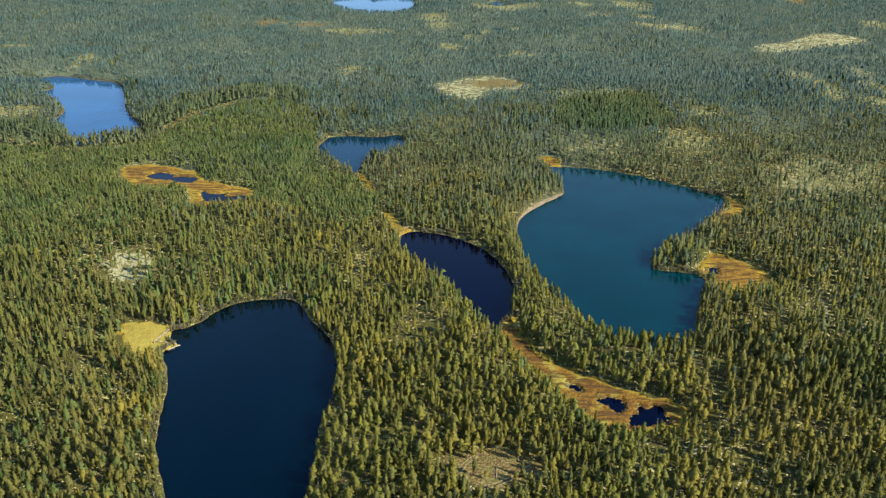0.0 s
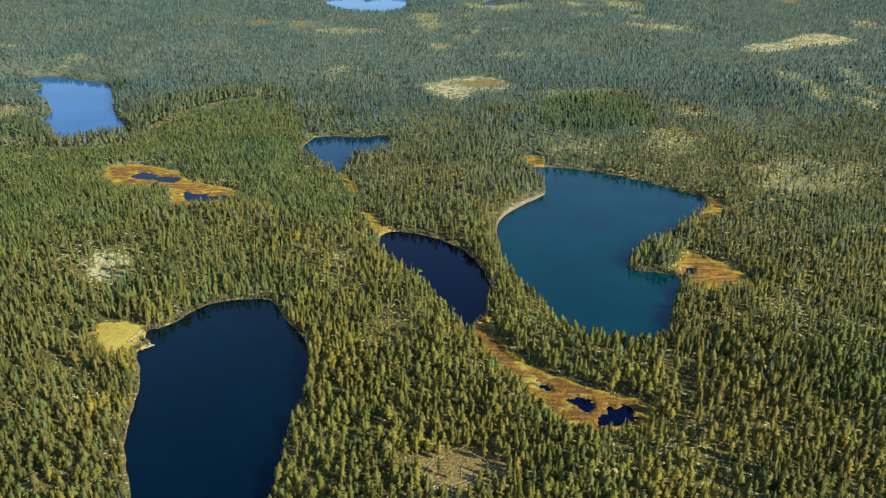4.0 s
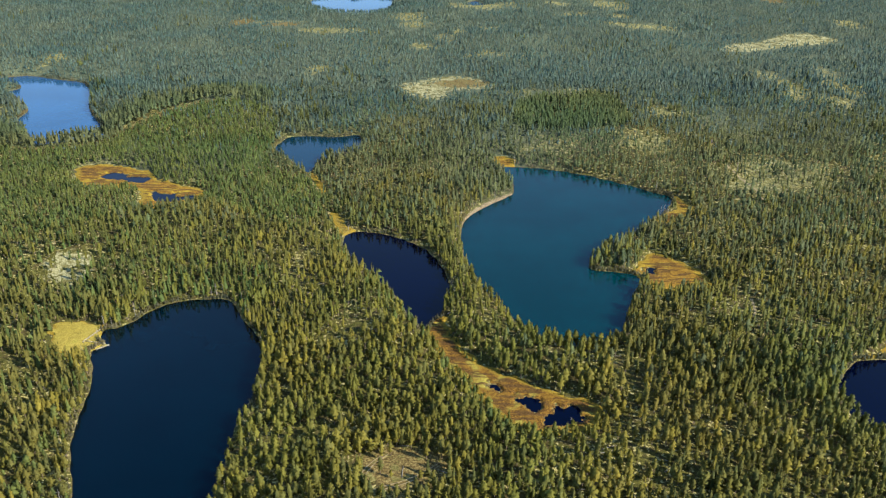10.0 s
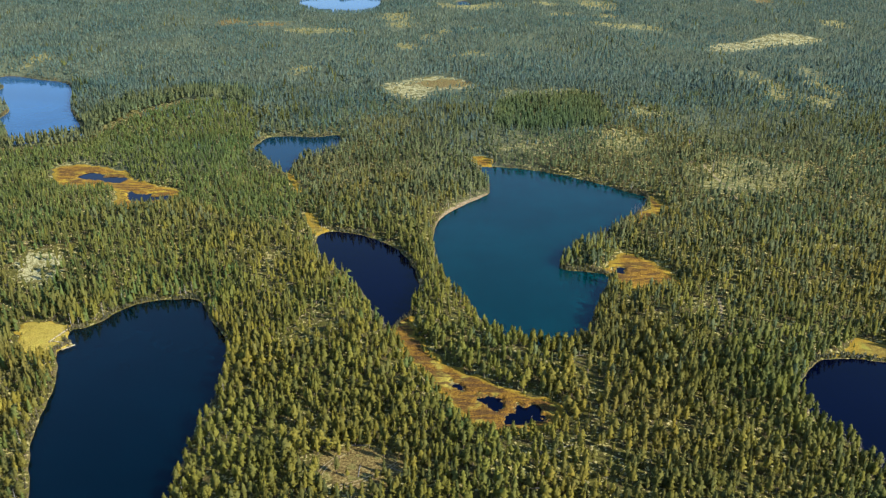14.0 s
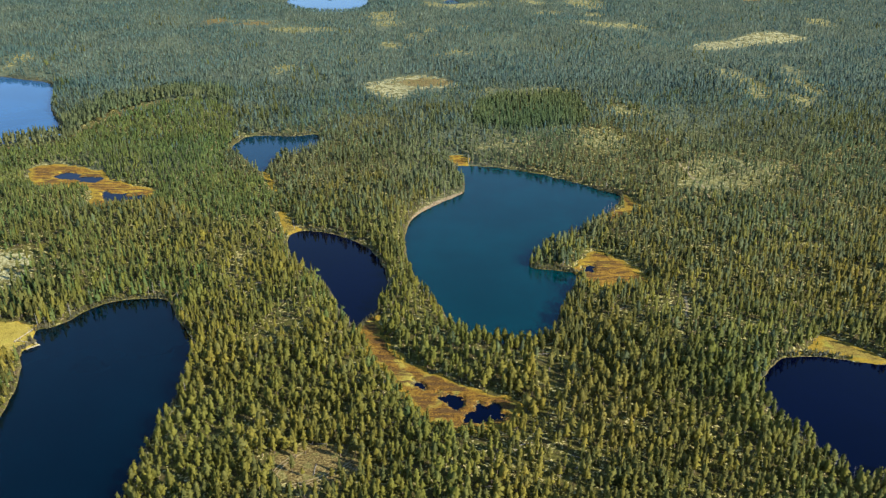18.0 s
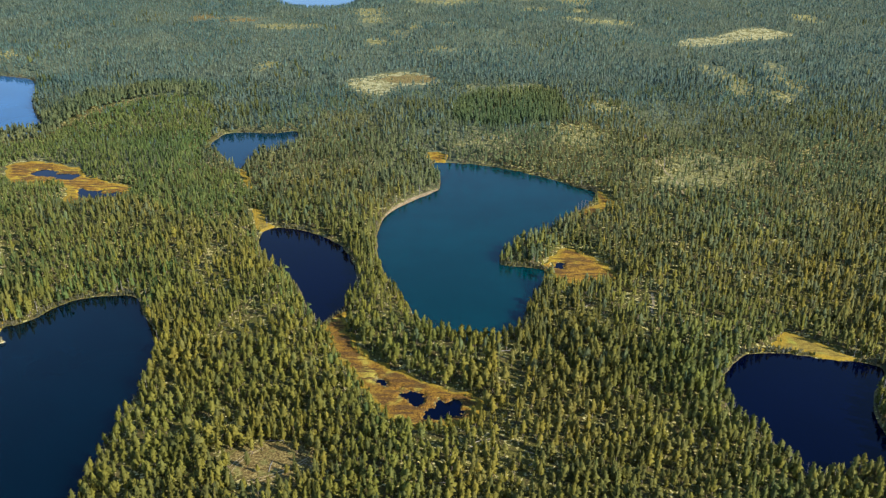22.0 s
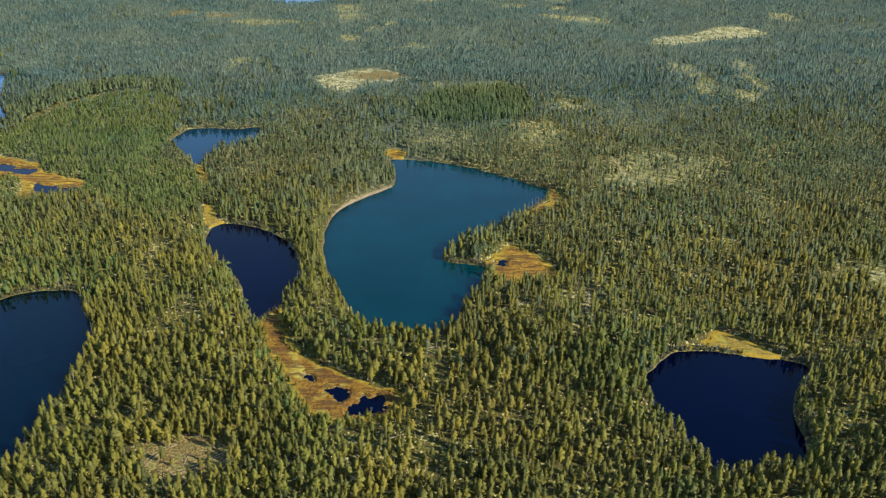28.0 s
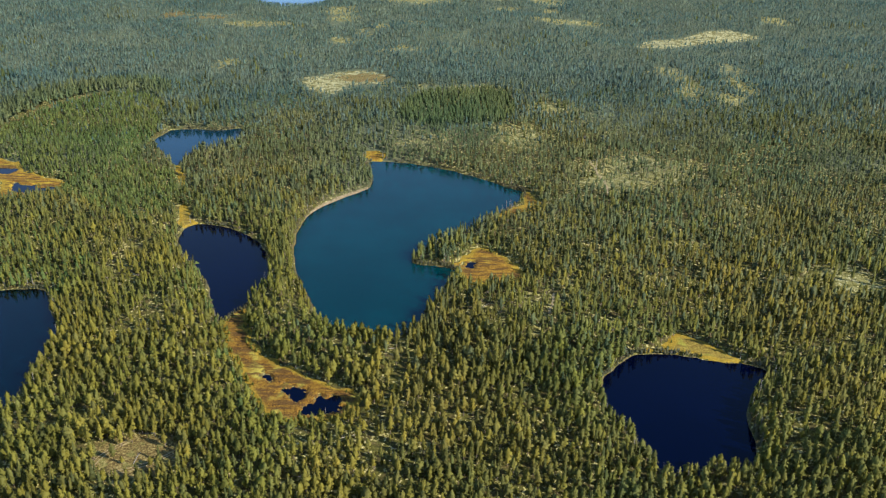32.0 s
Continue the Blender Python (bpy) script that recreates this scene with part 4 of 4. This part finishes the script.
pr = np.random.RandomState(21)
along = []
for key, count in (("A", 26), ("D", 30), ("C", 12), ("B", 8)):
    line = LAKES[key]
    d = np.roll(line, -1, 0) - np.roll(line, 1, 0)
    d /= np.linalg.norm(d, axis=1)[:, None] + 1e-9
    turn = np.sign(np.sum(line[:, 0] * np.roll(line[:, 1], -1) - np.roll(line[:, 0], -1) * line[:, 1]))
    side = np.stack([d[:, 1], -d[:, 0]], 1) * turn
    for i in pr.choice(len(line), count, replace=False):
        p = line[i] + side[i] * pr.uniform(1.5, 4.5)
        along.append((p[0], p[1], pr.uniform(0, 360), pr.uniform(0.55, 1.0)))
along = [(236.0, 540.7, 40.0, 1.25), (83.5, 265.4, 10.0, 0.45), (-50.0, 325.0, 80.0, 0.7), (169.7, 480.4, 20.0, 0.8), (167.2, 477.6, 130.0, 0.65), (172.2, 483.1, 250.0, 0.75)] + [q for q in along if water_distance(np.array([[q[0], q[1]]]))[0] > 1.2]
put(dead_tree(), along)
logs = [(49.2, 247.4, 60, 1.2), (94.3, 244.1, 15, 1.0)]
while len(logs) < 60:
    p = np.array([[pr.uniform(-60, 260), pr.uniform(222, 380)]])
    if water_distance(p)[0] > 3 and nearest(BOGS, p)[0] > 2:
        logs.append((p[0, 0], p[0, 1], pr.uniform(0, 180), pr.uniform(0.7, 1.15)))
put(fallen_log(), logs)


def tussock_material():
    m = Mat("dry_sedge", 0.9, 0.15)
    m.base(m.ramp(m.noise(6.0, 3.0), [(0.35, (0.10, 0.055, 0.014)), (0.55, (0.24, 0.145, 0.040)), (0.75, (0.40, 0.29, 0.11))]))
    return m.m


def sedge_tussock(tr, material):
    """A hummock of moss under a tuft of dry blades."""
    root = new("sedge_tussock")
    k = np.arange(7) / 7 * 2 * np.pi
    rings = []
    for r, z in ((0.62, -0.35), (0.66, 0.05), (0.42, 0.32)):
        rr = r * tr.uniform(0.85, 1.15, 7)
        rings.append(np.column_stack([np.cos(k) * rr, np.sin(k) * rr, np.full(7, z) + tr.normal(0, 0.03, 7)]))
    v = np.vstack(rings + [np.array([[0, 0, 0.40]])])
    f = []
    for r in range(2):
        for i in range(7):
            a, b = r * 7 + i, r * 7 + (i + 1) % 7
            f += [(a, b, b + 7), (a, b + 7, a + 7)]
    f += [(14 + i, 14 + (i + 1) % 7, 21) for i in range(7)]
    part("hummock", (v, np.array(f)), material, root)
    blades = []
    for i in range(26):
        a, lean = tr.rand() * 6.28, tr.uniform(0.1, 0.55)
        foot = np.array([np.cos(a) * lean * 0.6, np.sin(a) * lean * 0.6, 0.25])
        side = np.array([-np.sin(a), np.cos(a), 0]) * 0.05
        blades.append((np.array([foot - side, foot + side, foot + np.array([np.cos(a) * lean, np.sin(a) * lean, tr.uniform(0.25, 0.5)])]), np.array([[0, 1, 2]])))
    part("blades", gather(blades), material, root, "pale dry sedge blades")
    return tagged(root, "pale sedge tussock at the edge of a black bog pool", "tussock", "tussocks round the bog pools")


tr = np.random.RandomState(9)
spots = []
while len(spots) < 46:
    p = np.array([[tr.uniform(52, 96), tr.uniform(256, 296)]])
    if -0.7 < water_distance(p)[0] < 0.5 and nearest(PONDS, p)[0] < 4 and nearest(BOGS, p)[0] < -0.8:
        spots.append((p[0, 0], p[0, 1], tr.uniform(0, 360), tr.uniform(0.45, 1.0)))
put(sedge_tussock(tr, tussock_material()), spots)


def box(lo, hi):
    v = np.array([[x, y, z] for x in (lo[0], hi[0]) for y in (lo[1], hi[1]) for z in (lo[2], hi[2])], float)
    f = np.array([(0, 1, 3), (0, 3, 2), (4, 6, 7), (4, 7, 5), (0, 4, 5), (0, 5, 1), (2, 3, 7), (2, 7, 6), (0, 2, 6), (0, 6, 4), (1, 5, 7), (1, 7, 3)])
    return v, f


def board_material():
    m = Mat("pale_boards", 0.8, 0.2)
    m.base(m.ramp(m.noise(2.5, 4.0), [(0.3, (0.42, 0.34, 0.20)), (0.7, (0.62, 0.54, 0.36))]))
    return m.m


BOARDS = board_material()


def duckboard(a, b, wide, label):
    """A plank walk over the fen: pairs of long boards on crosswise sleepers."""
    a, b = np.array(a), np.array(b)
    length = np.linalg.norm(b - a)
    root = new("duckboard")
    pieces = max(1, round(length / 3.6))
    step = length / pieces
    for i in range(pieces):
        for s in (-1, 1):
            part("board", box((i * step + 0.03, s * wide * 0.28 - wide * 0.21, 0.50), ((i + 1) * step - 0.03, s * wide * 0.28 + wide * 0.21, 0.56)), BOARDS, root)
    for i in range(pieces + 1):
        q = min(max(i * step, 0.25), length - 0.25)
        part("sleeper", box((q - 0.1, -wide * 0.62, 0.1), (q + 0.1, wide * 0.62, 0.50)), DEADWOOD, root)
    root.matrix_basis = pose(a[0], a[1], 0.5, 0, 0, math.degrees(math.atan2(b[1] - a[1], b[0] - a[0])))
    return tagged(root, label, "boardwalk", "plank walks on the fen")


duckboard((-132.0, 325.9), (-127.7, 338.5), 0.75, "pale plank walk across yellow sedge fen")
duckboard((-131.0, 326.9), (-121.0, 324.4), 0.45, "narrow pale plank walk towards the water")
duckboard((-123.5, 319.2), (-119.1, 323.5), 0.9, "weathered plank landing at the lake edge")


def rut(a, b, bend, wide=0.42):
    """A worn wheel rut, a ribbon that follows the ground."""
    a, b = np.array(a), np.array(b)
    t = np.linspace(0, 1, 24)[:, None]
    d = (b - a) / np.linalg.norm(b - a)
    side = np.array([-d[1], d[0]])
    mid = a + (b - a) * t + side * bend * np.sin(np.pi * t)
    edge = wide * (0.5 + 0.15 * np.sin(t * 17))
    xy = np.vstack([mid - side * edge, mid + side * edge])
    z = land(xy) + 0.16
    k = np.arange(23)
    ob = mesh_object("trail", np.column_stack([xy, z]), np.stack([k, k + 24, k + 25, k + 1], 1), RUT)
    return tagged(ob, "worn sandy wheel rut on the heath", "track", kind="structure")


m = Mat("worn_sand", 0.95, 0.1)
m.base(m.ramp(m.noise(2.0, 4.0), [(0.3, (0.22, 0.165, 0.085)), (0.7, (0.44, 0.36, 0.20))]))
RUT = m.m
def footpath(points, wide, label):
    """A trodden path along corner points, laid on the ground."""
    p = np.array(points, float)
    t = np.linspace(0, len(p) - 1, 40)
    line = np.column_stack([np.interp(t, np.arange(len(p)), p[:, 0]), np.interp(t, np.arange(len(p)), p[:, 1])])
    line[:, 0] += (rough(line[:, 0], line[:, 1], 5.0) - 0.5) * 2.0
    d = np.gradient(line, axis=0)
    d /= np.linalg.norm(d, axis=1)[:, None]
    side = np.stack([-d[:, 1], d[:, 0]], 1) * wide * (0.35 + 0.3 * rough(line[:, 0], line[:, 1], 2.0))[:, None]
    xy = np.vstack([line - side, line + side])
    k = np.arange(39)
    ob = mesh_object("trail", np.column_stack([xy, land(xy) + 0.12]), np.stack([k, k + 40, k + 41, k + 1], 1), RUT)
    return tagged(ob, label, "path", kind="structure")


footpath([(234.5, 560), (235.4, 551), (236.1, 535), (238.3, 519), (236, 490)], 1.3, "trodden pale dirt path across open heath")
footpath([(186.4, 362), (183.8, 352), (181.9, 342)], 1.4, "short grey dirt path between pines")
for off in (0.0, 1.7):
    rut((3.0 + off, 226.0), (11.5 + off, 243.5), 1.6)
    rut((12.0, 223.0 + off), (32.0, 236.5 + off), -1.4)


def boulder(places):
    """Dark granite blocks, a lump of uneven facets each."""
    br = np.random.RandomState(3)
    bm = bmesh.new()
    bmesh.ops.create_icosphere(bm, subdivisions=2, radius=1.0)
    for v in bm.verts:
        v.co *= 1 + 0.35 * (noise.noise(v.co * 1.3) + 0.4 * noise.noise(v.co * 3.1))
        v.co.z *= 0.7
    me = bpy.data.meshes.new("boulder")
    bm.to_mesh(me)
    bm.free()
    m = Mat("granite", 0.85, 0.3)
    m.base(m.ramp(m.noise(1.5, 4.0), [(0.35, (0.05, 0.045, 0.04)), (0.6, (0.12, 0.11, 0.10)), (0.75, (0.26, 0.25, 0.22))]))
    me.materials.append(m.m)
    for px, py, s in places:
        ob = new("boulder", me)
        z = float(land(np.array([[px, py]]))[0])
        ob.matrix_basis = pose(px, py, z + 0.25 * s, 0, 0, br.uniform(0, 360)) @ Matrix.Diagonal((s, s * 0.85, s, 1))
        tagged(ob, "dark grey granite boulder on the heath", "boulder", "boulders on the heath")


boulder([(239.1, 612.5, 2.2), (237.0, 611.4, 1.0), (234.0, 313.2, 1.1), (235.6, 313.0, 0.7)])
